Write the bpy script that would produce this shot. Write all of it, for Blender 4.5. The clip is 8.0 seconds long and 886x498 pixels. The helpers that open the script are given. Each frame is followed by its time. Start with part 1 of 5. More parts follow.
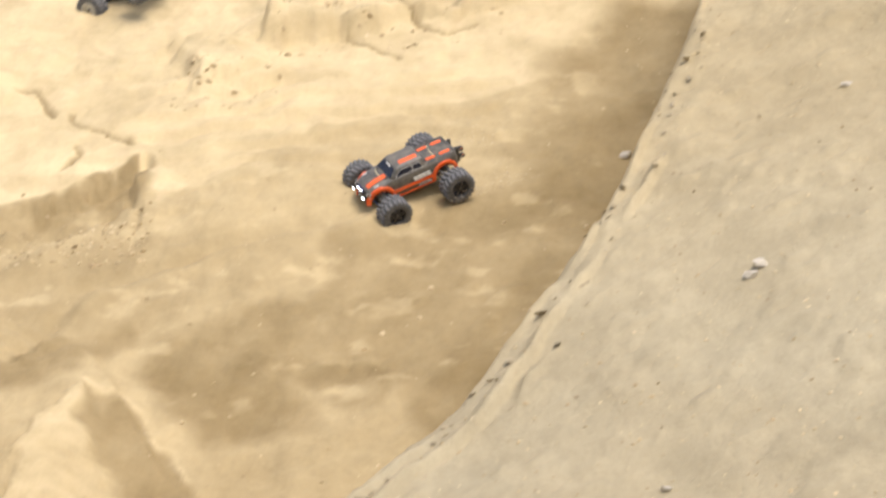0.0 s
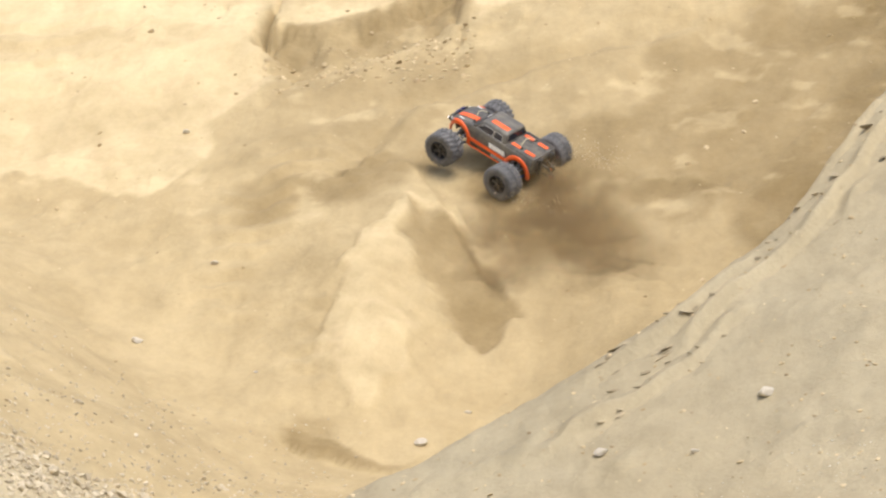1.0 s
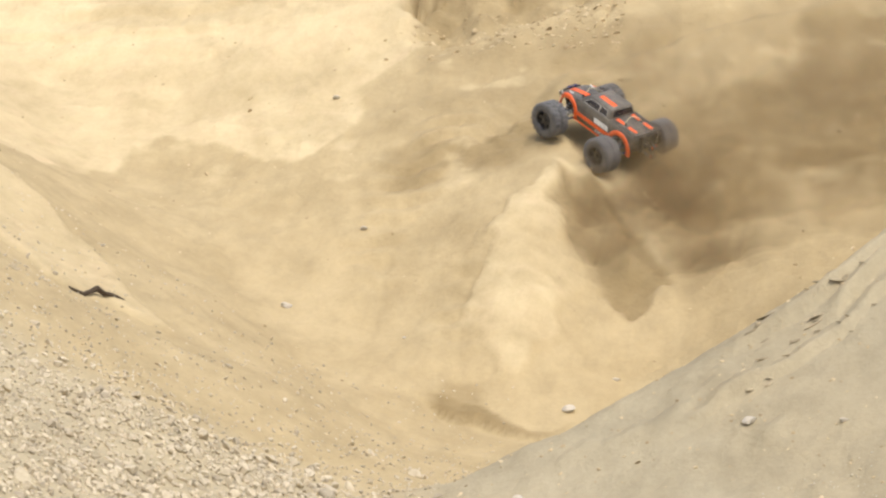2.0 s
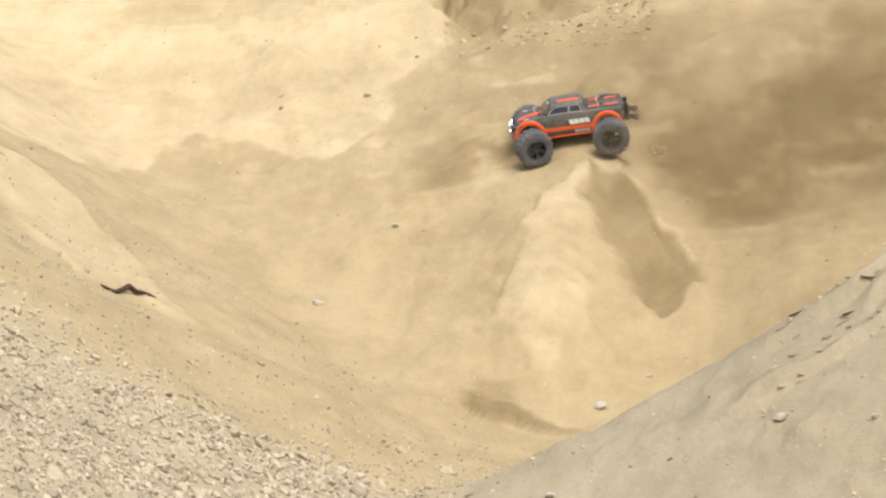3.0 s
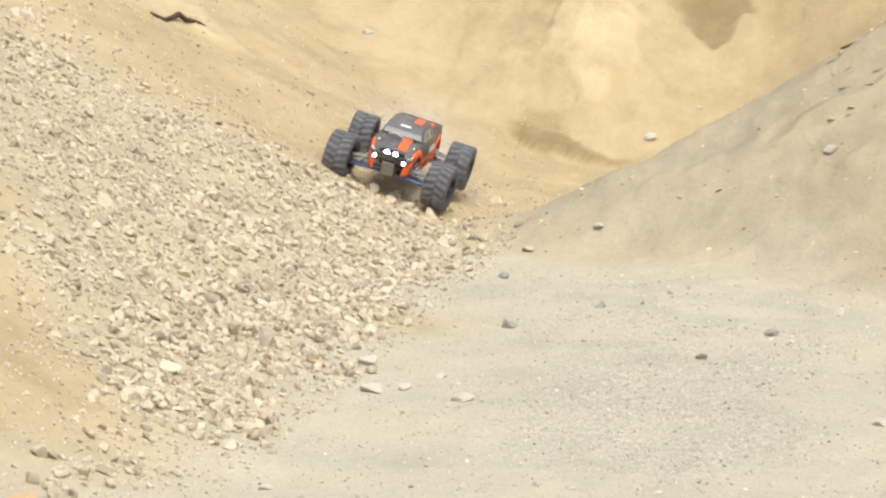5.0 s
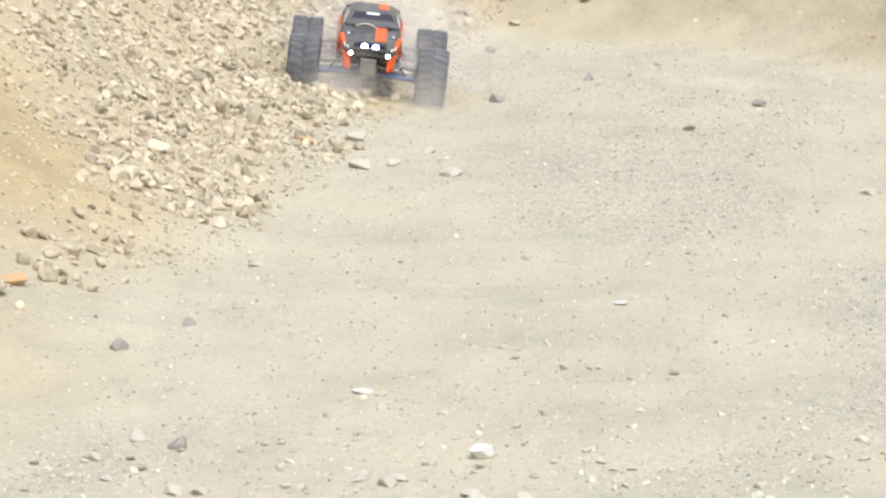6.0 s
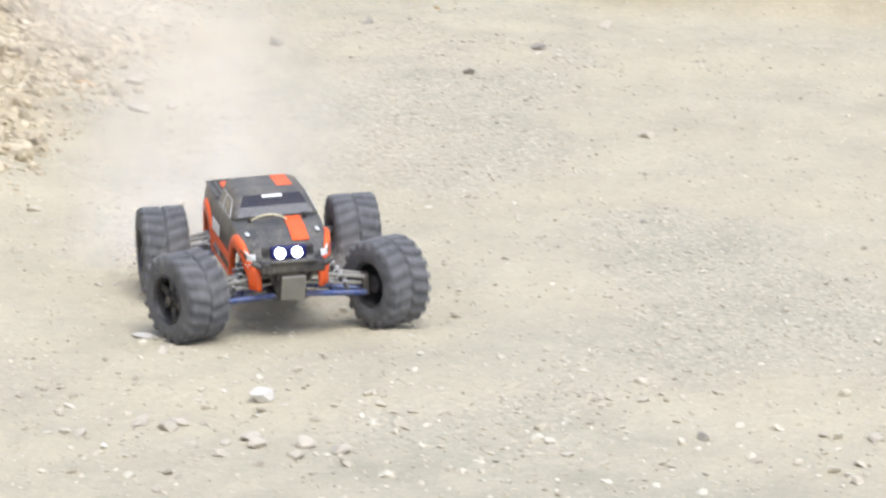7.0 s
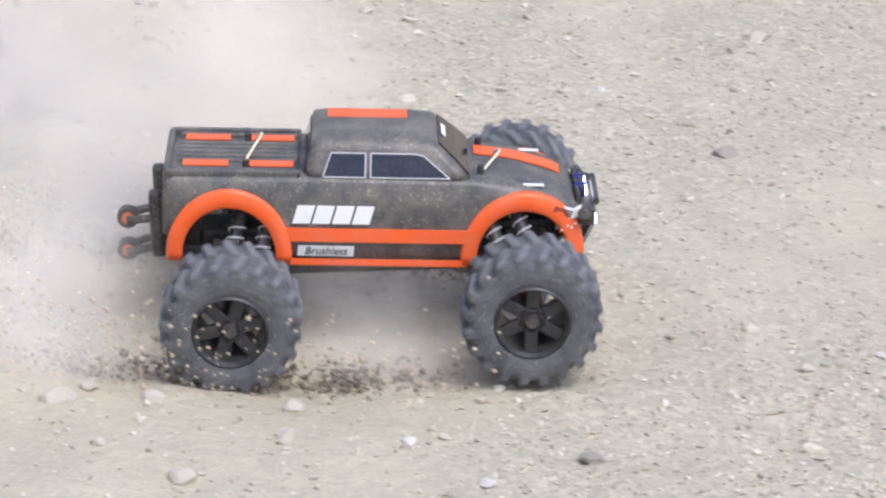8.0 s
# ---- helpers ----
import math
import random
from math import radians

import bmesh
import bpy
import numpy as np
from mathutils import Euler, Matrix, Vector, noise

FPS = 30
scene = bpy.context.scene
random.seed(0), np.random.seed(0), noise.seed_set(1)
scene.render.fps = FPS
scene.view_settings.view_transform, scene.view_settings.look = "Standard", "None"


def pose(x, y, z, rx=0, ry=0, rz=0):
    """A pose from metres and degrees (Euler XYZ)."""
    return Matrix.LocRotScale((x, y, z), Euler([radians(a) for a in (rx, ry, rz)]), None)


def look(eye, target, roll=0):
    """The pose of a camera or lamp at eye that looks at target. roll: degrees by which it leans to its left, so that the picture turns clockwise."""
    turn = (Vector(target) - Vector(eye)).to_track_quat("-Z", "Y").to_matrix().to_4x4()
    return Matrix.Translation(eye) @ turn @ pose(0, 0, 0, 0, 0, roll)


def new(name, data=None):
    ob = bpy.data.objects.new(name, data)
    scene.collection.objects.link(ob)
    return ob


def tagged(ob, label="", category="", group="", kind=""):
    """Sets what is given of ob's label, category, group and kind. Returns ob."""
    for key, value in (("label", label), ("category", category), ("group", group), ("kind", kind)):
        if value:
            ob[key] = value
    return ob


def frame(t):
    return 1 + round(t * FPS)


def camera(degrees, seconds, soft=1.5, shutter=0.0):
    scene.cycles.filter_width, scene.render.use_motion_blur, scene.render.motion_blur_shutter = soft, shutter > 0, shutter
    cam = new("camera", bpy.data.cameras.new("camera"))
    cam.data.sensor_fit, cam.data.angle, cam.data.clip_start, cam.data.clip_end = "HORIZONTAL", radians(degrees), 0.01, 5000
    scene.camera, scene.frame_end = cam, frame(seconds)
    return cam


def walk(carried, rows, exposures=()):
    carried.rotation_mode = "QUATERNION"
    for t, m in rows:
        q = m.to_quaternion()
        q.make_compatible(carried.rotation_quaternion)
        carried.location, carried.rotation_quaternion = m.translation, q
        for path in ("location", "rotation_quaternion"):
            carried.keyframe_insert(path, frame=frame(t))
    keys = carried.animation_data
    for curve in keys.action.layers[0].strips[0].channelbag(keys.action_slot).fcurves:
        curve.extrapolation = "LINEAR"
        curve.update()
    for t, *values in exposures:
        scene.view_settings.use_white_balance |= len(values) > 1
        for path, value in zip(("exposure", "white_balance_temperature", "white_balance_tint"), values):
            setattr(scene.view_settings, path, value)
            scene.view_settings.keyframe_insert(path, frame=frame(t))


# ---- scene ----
EYE = (0.0, 0.0, 1.36)
# seconds, turn to the right, depression, roll, all in degrees, of a camera held in one spot
AIM = [
    (0, 0.000, -1.240, -0.43),
    (0.2, -1.360, 0.387, -0.49),
    (0.3, -2.210, 1.180, -0.46),
    (0.5, -3.218, 1.907, -0.40),
    (0.8, -4.695, 1.783, -0.60),
    (1, -5.497, 1.846, -0.63),
    (1.5, -7.200, 2.143, -0.70),
    (1.8, -7.700, 2.325, -0.50),
    (2, -8.020, 2.390, -0.41),
    (2.2, -8.200, 2.480, -0.42),
    (3.3, -8.733, 2.420, -0.70),
    (3.5, -8.924, 2.592, -0.77),
    (4, -9.722, 3.115, -0.86),
    (4.2, -10.149, 3.622, -1.02),
    (4.3, -10.390, 4.150, -1.03),
    (4.4, -10.506, 4.492, -1.05),
    (4.5, -10.416, 5.208, -0.70),
    (4.7, -10.085, 6.234, -0.53),
    (5, -9.426, 6.989, -0.28),
    (5.2, -9.546, 7.499, -0.63),
    (6.3, -8.822, 11.287, -1.23),
    (6.5, -7.976, 11.227, -1.01),
    (6.8, -6.690, 11.400, -0.86),
    (6.9, -5.950, 11.643, -0.55),
    (7, -5.495, 11.797, -0.45),
    (7.1, -4.453, 12.275, -0.27),
    (7.2, -4.050, 12.700, -0.20),
    (7.3, -3.482, 14.025, 0.16),
    (7.4, -3.292, 14.576, 0.54),
    (7.5, -2.206, 16.012, 1.89),
    (7.6, -1.211, 16.754, 2.05),
    (7.7, 0.981, 17.914, 1.98),
    (7.8, 2.229, 18.278, 2.16),
    (7.9, 5.083, 18.698, 2.62),
    (8, 6.611, 18.849, 2.95),
]


def aim(turn, down, roll):
    a, d = radians(turn), radians(down)
    way = Vector((math.sin(a) * math.cos(d), math.cos(a) * math.cos(d), -math.sin(d)))
    return look(EYE, Vector(EYE) + way, roll)


cam = camera(14.89, 8.0, soft=2.3, shutter=0.2)
walk(cam, [(t, aim(a, d, r)) for t, a, d, r in AIM],
     [(0, 0.54, 6600, 12), (0.5, 0.55, 6550, 11), (2.0, 0.45, 6500, 10), (3.5, 0.43, 6500, 10), (5.0, 0.59, 6400, 8), (6.4, 0.63, 5950, 8), (7.0, 0.62, 5880, 10), (7.5, 0.55, 5750, 13), (8.0, 0.44, 5680, 15)])

# ---- sky and sun: bright haze ----
SUN_UP, SUN_TURN = radians(60), radians(152)
world = bpy.data.worlds.new("sky")
scene.world = world
world.use_nodes = True
wn = world.node_tree.nodes
sky = wn.new("ShaderNodeTexSky")
sky.sky_type, sky.sun_disc = "NISHITA", False
sky.sun_elevation, sky.sun_rotation = SUN_UP, SUN_TURN
sky.dust_density = 4.0
wn["Background"].inputs["Strength"].default_value = 0.15
world.node_tree.links.new(sky.outputs["Color"], wn["Background"].inputs["Color"])
sun = new("sun", bpy.data.lights.new("sun", "SUN"))
sun.data.energy, sun.data.angle, sun.data.color = 1.35, radians(35), (1.0, 0.98, 0.90)
sun.matrix_world = look((0, 0, 0), (-math.sin(SUN_TURN) * math.cos(SUN_UP), -math.cos(SUN_TURN) * math.cos(SUN_UP), -math.sin(SUN_UP)))
scene.view_settings.exposure = 0.6
scene.cycles.transparent_max_bounces = 64

# ---- materials ----
def material(name):
    m = bpy.data.materials.new(name)
    m.use_nodes = True
    return m, m.node_tree, m.node_tree.nodes["Principled BSDF"]


def noise_node(nt, scale, detail=4.0, rough=0.6, coords=None):
    n = nt.nodes.new("ShaderNodeTexNoise")
    n.inputs["Scale"].default_value, n.inputs["Detail"].default_value, n.inputs["Roughness"].default_value = scale, detail, rough
    if coords:
        nt.links.new(coords, n.inputs["Vector"])
    return n.outputs["Fac"]


def ramp(nt, fac, *stops):
    r = nt.nodes.new("ShaderNodeValToRGB")
    e = r.color_ramp.elements
    while len(e) < len(stops):
        e.new(0.5)
    for k, (at, col) in enumerate(stops):
        e[k].position, e[k].color = at, (*col, 1)
    nt.links.new(fac, r.inputs["Fac"])
    return r.outputs["Color"]


def mix(nt, fac, a, b, kind="MIX"):
    n = nt.nodes.new("ShaderNodeMix")
    n.data_type, n.blend_type = "RGBA", kind
    for socket, v in ((n.inputs["Factor"], fac), (n.inputs["A"], a), (n.inputs["B"], b)):
        if isinstance(v, bpy.types.NodeSocket):
            nt.links.new(v, socket)
        elif isinstance(v, tuple):
            socket.default_value = (*v, 1)
        else:
            socket.default_value = v
    return n.outputs["Result"]


def bump(nt, shader, fac, strength, distance, after=None):
    b = nt.nodes.new("ShaderNodeBump")
    b.inputs["Strength"].default_value, b.inputs["Distance"].default_value = strength, distance
    nt.links.new(fac, b.inputs["Height"])
    if after:
        nt.links.new(after, b.inputs["Normal"])
    nt.links.new(b.outputs["Normal"], shader.inputs["Normal"])
    return b.outputs["Normal"]


def paint(name, col, rough=0.5, metal=0.0, dust=0.35, grit=(0.46, 0.40, 0.30)):
    """Painted or moulded plastic and metal, with settled dust in its grain."""
    m, nt, s = material(name)
    pos = nt.nodes.new("ShaderNodeTexCoord").outputs["Object"]
    film = ramp(nt, noise_node(nt, 24, 6, 0.7, pos), (0.38, (0, 0, 0)), (0.72, (dust, dust, dust)))
    speck = ramp(nt, noise_node(nt, 260, 2, 0.5, pos), (0.60, (0, 0, 0)), (0.70, (dust, dust, dust)))
    fac = mix(nt, 1.0, film, speck, "ADD")
    nt.links.new(mix(nt, fac, col, grit), s.inputs["Base Color"])
    s.inputs["Roughness"].default_value, s.inputs["Metallic"].default_value = rough, metal
    bump(nt, s, noise_node(nt, 180, 3, 0.6, pos), 0.08, 0.002)
    return m


def rubber_material():
    """Tyre rubber, grey with dust where the lugs scuff the ground."""
    m = paint("tyre_rubber", (0.068, 0.069, 0.072), 0.85, dust=0.55, grit=(0.24, 0.235, 0.23))
    nt, s = m.node_tree, m.node_tree.nodes["Principled BSDF"]
    col = s.inputs["Base Color"].links[0].from_socket
    pos = nt.nodes.new("ShaderNodeTexCoord").outputs["Object"]
    flat = nt.nodes.new("ShaderNodeMapping")
    flat.inputs["Scale"].default_value = (1, 0, 1)
    nt.links.new(pos, flat.inputs["Vector"])
    far = nt.nodes.new("ShaderNodeVectorMath")
    far.operation = "LENGTH"
    nt.links.new(flat.outputs["Vector"], far.inputs[0])
    tops = nt.nodes.new("ShaderNodeMapRange")
    tops.inputs["From Min"].default_value, tops.inputs["From Max"].default_value, tops.inputs["To Max"].default_value = 0.0755, 0.0795, 0.32
    nt.links.new(far.outputs["Value"], tops.inputs["Value"])
    nt.links.new(mix(nt, tops.outputs["Result"], col, (0.29, 0.29, 0.30)), s.inputs["Base Color"])
    return m


def ground_material():
    m, nt, s = material("sand")
    pos = nt.nodes.new("ShaderNodeNewGeometry").outputs["Position"]

    def tone(name):
        a = nt.nodes.new("ShaderNodeAttribute")
        a.attribute_name = name
        return a.outputs["Fac"]
    broad, fine = noise_node(nt, 3.0, 6, 0.65, pos), noise_node(nt, 42, 5, 0.7, pos)
    speck = noise_node(nt, 210, 3, 0.7, pos)
    sand = ramp(nt, broad, (0.30, (0.415, 0.322, 0.177)), (0.70, (0.525, 0.416, 0.238)))
    crust = ramp(nt, broad, (0.30, (0.55, 0.44, 0.255)), (0.65, (0.685, 0.558, 0.338)))
    # damp brown, which also paints the shade at lip, ledge and cracks
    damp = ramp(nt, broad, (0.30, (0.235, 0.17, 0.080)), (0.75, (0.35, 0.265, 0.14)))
    floor = ramp(nt, broad, (0.28, (0.385, 0.352, 0.262)), (0.68, (0.53, 0.480, 0.352)))
    patch = nt.nodes.new("ShaderNodeMapping")
    patch.inputs["Scale"].default_value = (0.7, 1.6, 1.0)
    nt.links.new(pos, patch.inputs["Vector"])
    swept = ramp(nt, noise_node(nt, 1.1, 5, 0.6, patch.outputs["Vector"]), (0.36, (0, 0, 0)), (0.62, (1, 1, 1)))
    floor = mix(nt, swept, floor, (0.515, 0.460, 0.332))
    heap = ramp(nt, broad, (0.30, (0.365, 0.313, 0.207)), (0.70, (0.455, 0.390, 0.260)))
    gritty = tone("gritty")
    floor = mix(nt, mix(nt, 1.0, gritty, (0.42, 0.42, 0.42), "MULTIPLY"), floor, (0.415, 0.385, 0.310))
    col = mix(nt, tone("crust"), sand, crust)
    col = mix(nt, tone("heap"), col, heap)
    col = mix(nt, tone("floor"), col, floor)
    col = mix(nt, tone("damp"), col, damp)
    col = mix(nt, 0.17, col, ramp(nt, fine, (0.25, (0.38, 0.38, 0.38)), (0.75, (0.62, 0.62, 0.62))), "OVERLAY")
    col = mix(nt, mix(nt, tone("floor"), (0.08, 0.08, 0.08), (0.36, 0.36, 0.36)), col, ramp(nt, speck, (0.30, (0.34, 0.34, 0.34)), (0.5, (0.5, 0.5, 0.5)), (0.72, (0.68, 0.68, 0.68))), "OVERLAY")
    # streaks and crumbs of the sand, single grains on the floor
    run = nt.nodes.new("ShaderNodeMapping")
    run.inputs["Scale"].default_value, run.inputs["Rotation"].default_value = (6.0, 2.2, 4.0), (0, 0, 0.5)
    nt.links.new(pos, run.inputs["Vector"])
    streak = ramp(nt, noise_node(nt, 1.6, 7, 0.72, run.outputs["Vector"]), (0.34, (0.36, 0.36, 0.36)), (0.5, (0.5, 0.5, 0.5)), (0.68, (0.60, 0.60, 0.60)))
    col = mix(nt, mix(nt, tone("floor"), (0.30, 0.30, 0.30), (0.2, 0.2, 0.2)), col, streak, "OVERLAY")
    lay = nt.nodes.new("ShaderNodeMapping")
    lay.inputs["Scale"].default_value = (1.0, 0.7, 1.0)
    nt.links.new(pos, lay.inputs["Vector"])
    cell = nt.nodes.new("ShaderNodeTexVoronoi")
    cell.inputs["Scale"].default_value = 150
    nt.links.new(lay.outputs["Vector"], cell.inputs["Vector"])
    apart = nt.nodes.new("ShaderNodeSeparateColor")
    nt.links.new(cell.outputs["Color"], apart.inputs["Color"])
    grains = ramp(nt, apart.outputs[0], (0.0, (0.36, 0.36, 0.365)), (0.30, (0.46, 0.46, 0.46)), (0.75, (0.53, 0.525, 0.51)), (1.0, (0.68, 0.675, 0.66)))
    thick = mix(nt, gritty, (0.14, 0.14, 0.14), (0.62, 0.62, 0.62))
    col = mix(nt, mix(nt, 1.0, thick, tone("floor"), "MULTIPLY"), col, grains, "OVERLAY")
    nt.links.new(col, s.inputs["Base Color"])
    s.inputs["Roughness"].default_value = 0.95
    s.inputs["Specular IOR Level"].default_value = 0.15
    n1 = bump(nt, s, fine, 0.45, 0.02)
    bump(nt, s, speck, 0.30, 0.006, n1)
    return m


def stone_material(name, dark, mid, light):
    """Quarry stones, each of its own tone."""
    m, nt, s = material(name)
    geo = nt.nodes.new("ShaderNodeNewGeometry")
    pos = nt.nodes.new("ShaderNodeTexCoord").outputs["Object"]
    own = ramp(nt, geo.outputs["Random Per Island"], (0.0, dark), (0.35, mid), (1.0, light))
    fine = noise_node(nt, 60, 5, 0.7, pos)
    col = mix(nt, 0.6, own, ramp(nt, fine, (0.25, (0.32, 0.32, 0.32)), (0.75, (0.66, 0.66, 0.66))), "OVERLAY")
    nt.links.new(col, s.inputs["Base Color"])
    s.inputs["Roughness"].default_value = 0.9
    bump(nt, s, fine, 0.5, 0.006)
    return m


def glow(name, col, strength):
    m, nt, s = material(name)
    s.inputs["Base Color"].default_value = (*col, 1)
    s.inputs["Emission Color"].default_value = (*col, 1)
    s.inputs["Emission Strength"].default_value = strength
    return m


def dust_material(name, col, density):
    """Airborne dust: thin matt flakes that let most light pass."""
    m, nt, s = material(name)
    out = nt.nodes["Material Output"]
    nt.nodes.remove(s)
    pos = nt.nodes.new("ShaderNodeTexCoord").outputs["Object"]
    a = nt.nodes.new("ShaderNodeAttribute")
    a.attribute_name = "thickness"
    veil = ramp(nt, noise_node(nt, 5.0, 4, 0.6, pos), (0.30, (0.25, 0.25, 0.25)), (0.70, (1, 1, 1)))
    mul = nt.nodes.new("ShaderNodeMath")
    mul.operation = "MULTIPLY"
    nt.links.new(a.outputs["Fac"], mul.inputs[0]), nt.links.new(veil, mul.inputs[1])
    mul2 = nt.nodes.new("ShaderNodeMath")
    mul2.operation = "MULTIPLY"
    nt.links.new(mul.outputs[0], mul2.inputs[0])
    mul2.inputs[1].default_value = density
    clear, lit, thru = nt.nodes.new("ShaderNodeBsdfTransparent"), nt.nodes.new("ShaderNodeBsdfDiffuse"), nt.nodes.new("ShaderNodeBsdfTranslucent")
    lit.inputs["Color"].default_value = thru.inputs["Color"].default_value = (*col, 1)
    both, all_ = nt.nodes.new("ShaderNodeMixShader"), nt.nodes.new("ShaderNodeMixShader")
    nt.links.new(lit.outputs[0], both.inputs[1]), nt.links.new(thru.outputs[0], both.inputs[2])
    nt.links.new(mul2.outputs[0], all_.inputs["Fac"])
    nt.links.new(clear.outputs[0], all_.inputs[1]), nt.links.new(both.outputs[0], all_.inputs[2])
    nt.links.new(all_.outputs[0], out.inputs["Surface"])
    return m


SAND = ground_material()
STONE = stone_material("quarry_stone", (0.30, 0.24, 0.165), (0.50, 0.41, 0.275), (0.66, 0.56, 0.40))
PALE = stone_material("pale_stone", (0.48, 0.43, 0.34), (0.55, 0.49, 0.39), (0.62, 0.57, 0.47))
WHITE = stone_material("white_stone", (0.62, 0.58, 0.51), (0.66, 0.62, 0.55), (0.70, 0.67, 0.61))
GREY = stone_material("grey_stone", (0.28, 0.252, 0.208), (0.33, 0.30, 0.25), (0.39, 0.352, 0.298))
GRAVEL = stone_material("broken_gravel", (0.36, 0.304, 0.212), (0.50, 0.425, 0.296), (0.62, 0.535, 0.38))
GRIT = stone_material("pale_grit", (0.36, 0.318, 0.24), (0.49, 0.438, 0.333), (0.64, 0.595, 0.485))
OCHRE = stone_material("ochre_stone", (0.55, 0.36, 0.18), (0.60, 0.40, 0.20), (0.62, 0.42, 0.22))
# near-black brown for the strip that draws a crack's dark line
CRACK_DARK = paint("crack_dark", (0.05, 0.03, 0.015), 0.9, dust=0.1)
SHELL = paint("charcoal_paint", (0.074, 0.073, 0.069), 0.45, dust=0.34)
ORANGE = paint("orange_paint", (0.90, 0.120, 0.014), 0.42, dust=0.14)
GLASS = paint("smoked_window", (0.014, 0.016, 0.028), 0.10, dust=0.05)
TRIM = paint("silver_line", (0.55, 0.55, 0.55), 0.4, dust=0.2)
INK = paint("white_print", (0.85, 0.85, 0.82), 0.5, dust=0.08)
PLASTIC = paint("black_plastic", (0.02, 0.02, 0.022), 0.5, dust=0.25)
BLUE = paint("blue_anodised", (0.035, 0.075, 0.24), 0.4, 0.5, dust=0.4)
STEEL = paint("steel", (0.6, 0.6, 0.6), 0.3, 1.0, dust=0.15)
RUBBER = rubber_material()
SKID = paint("grey_skid_plate", (0.22, 0.22, 0.20), 0.5, dust=0.3)
CORD = paint("cream_cord", (0.75, 0.68, 0.45), 0.8, dust=0.1)
LAMP = glow("lit_lamp", (0.86, 0.90, 1.0), 9.0)
# dark blue that paints the lamps' glow onto their housing and cases
HALO = paint("painted_lamp_glow", (0.018, 0.018, 0.11), 0.25, dust=0.02)
DUST = dust_material("pale_dust", (0.93, 0.88, 0.79), 0.21)
WHEEL_DUST = dust_material("wheel_dust", (0.88, 0.84, 0.77), 0.21)
EARTH = dust_material("brown_dust", (0.33, 0.24, 0.125), 0.32)
HAZE = dust_material("brown_haze", (0.39, 0.29, 0.155), 0.125)

# ---- the lie of the land ----
def lattice(ix, iy, seed):
    v = np.sin(ix * 127.1 + iy * 311.7 + seed * 74.7) * 43758.5453
    return v - np.floor(v)


def grain(x, y, seed=0):
    """Smooth value noise, -1 to 1."""
    ix, iy = np.floor(x), np.floor(y)
    fx, fy = x - ix, y - iy
    fx, fy = fx * fx * (3 - 2 * fx), fy * fy * (3 - 2 * fy)
    a = lattice(ix, iy, seed) * (1 - fx) + lattice(ix + 1, iy, seed) * fx
    b = lattice(ix, iy + 1, seed) * (1 - fx) + lattice(ix + 1, iy + 1, seed) * fx
    return 2 * (a * (1 - fy) + b * fy) - 1


def fbm(x, y, octaves=4, seed=0):
    """Several octaves of the noise, each turned against the last."""
    out, amp = 0 * (x + y), 1.0
    for k in range(octaves):
        out = out + amp * grain(x + 13.1 * k, y - 7.7 * k, seed + k)
        x, y = 1.6 * x + 1.2 * y, 1.6 * y - 1.2 * x
        amp *= 0.5
    return out


def plates(x, y, seed=0):
    """A field of flat broken plates: an own level for each cell of an uneven mosaic, -1 to 1, and the way to its edge."""
    best, second, level = 9 + 0 * (x + y), 9 + 0 * (x + y), 0 * (x + y)
    ix, iy = np.floor(x), np.floor(y)
    for dx in (-1, 0, 1):
        for dy in (-1, 0, 1):
            cx, cy = ix + dx, iy + dy
            d = np.hypot(cx + 0.5 + 0.42 * (2 * lattice(cx, cy, seed) - 1) - x, cy + 0.5 + 0.42 * (2 * lattice(cx, cy, seed + 7) - 1) - y)
            near = d < best
            second = np.where(near, best, np.minimum(second, d))
            level = np.where(near, 2 * lattice(cx, cy, seed + 13) - 1, level)
            best = np.where(near, d, best)
    return level, second - best


def smax(a, b, k):
    h = np.clip(0.5 + 0.5 * (a - b) / k, 0, 1)
    return b * (1 - h) + a * h + k * h * (1 - h)


def step(a, b, v):
    s = np.clip((v - a) / (b - a), 0, 1)
    return s * s * (3 - 2 * s)


def within(x, y, corners, soft=0.03):
    """1 inside a plot of ground, 0 outside it, over a soft edge."""
    far, odd = 9 + 0 * (x + y), 0 * (x + y) > 1
    for (xa, ya), (xb, yb) in zip(corners, corners[1:] + corners[:1]):
        u = np.clip(((x - xa) * (xb - xa) + (y - ya) * (yb - ya)) / ((xb - xa) ** 2 + (yb - ya) ** 2), 0, 1)
        far = np.minimum(far, np.hypot(x - xa - u * (xb - xa), y - ya - u * (yb - ya)))
        if ya != yb:
            odd = odd ^ (((ya > y) != (yb > y)) & (x < (xb - xa) * (y - ya) / (yb - ya) + xa))
    return step(-soft, soft, np.where(odd, far, -far))


# plots of the sand wall: the spur's pale nose, the slipped face beside it, a dry tongue on the bank, the dry crust,
# damp sand dug open in several places, stains; lines of the spur's lip, the ledge, the wheel track and cracks
NOSE = [(-1.56, 14.51), (-1.61, 14.38), (-1.64, 14.27), (-1.74, 14.18), (-1.75, 14.00), (-1.70, 13.96), (-1.79, 13.89), (-1.81, 13.76), (-1.80, 13.56), (-1.74, 13.39), (-1.69, 13.30), (-1.63, 13.21), (-1.56, 13.23), (-1.53, 13.34), (-1.45, 13.45), (-1.44, 13.59), (-1.39, 13.72), (-1.37, 13.87), (-1.41, 13.94), (-1.40, 14.00), (-1.49, 14.03), (-1.47, 14.11), (-1.55, 14.14), (-1.57, 14.25), (-1.53, 14.38)]
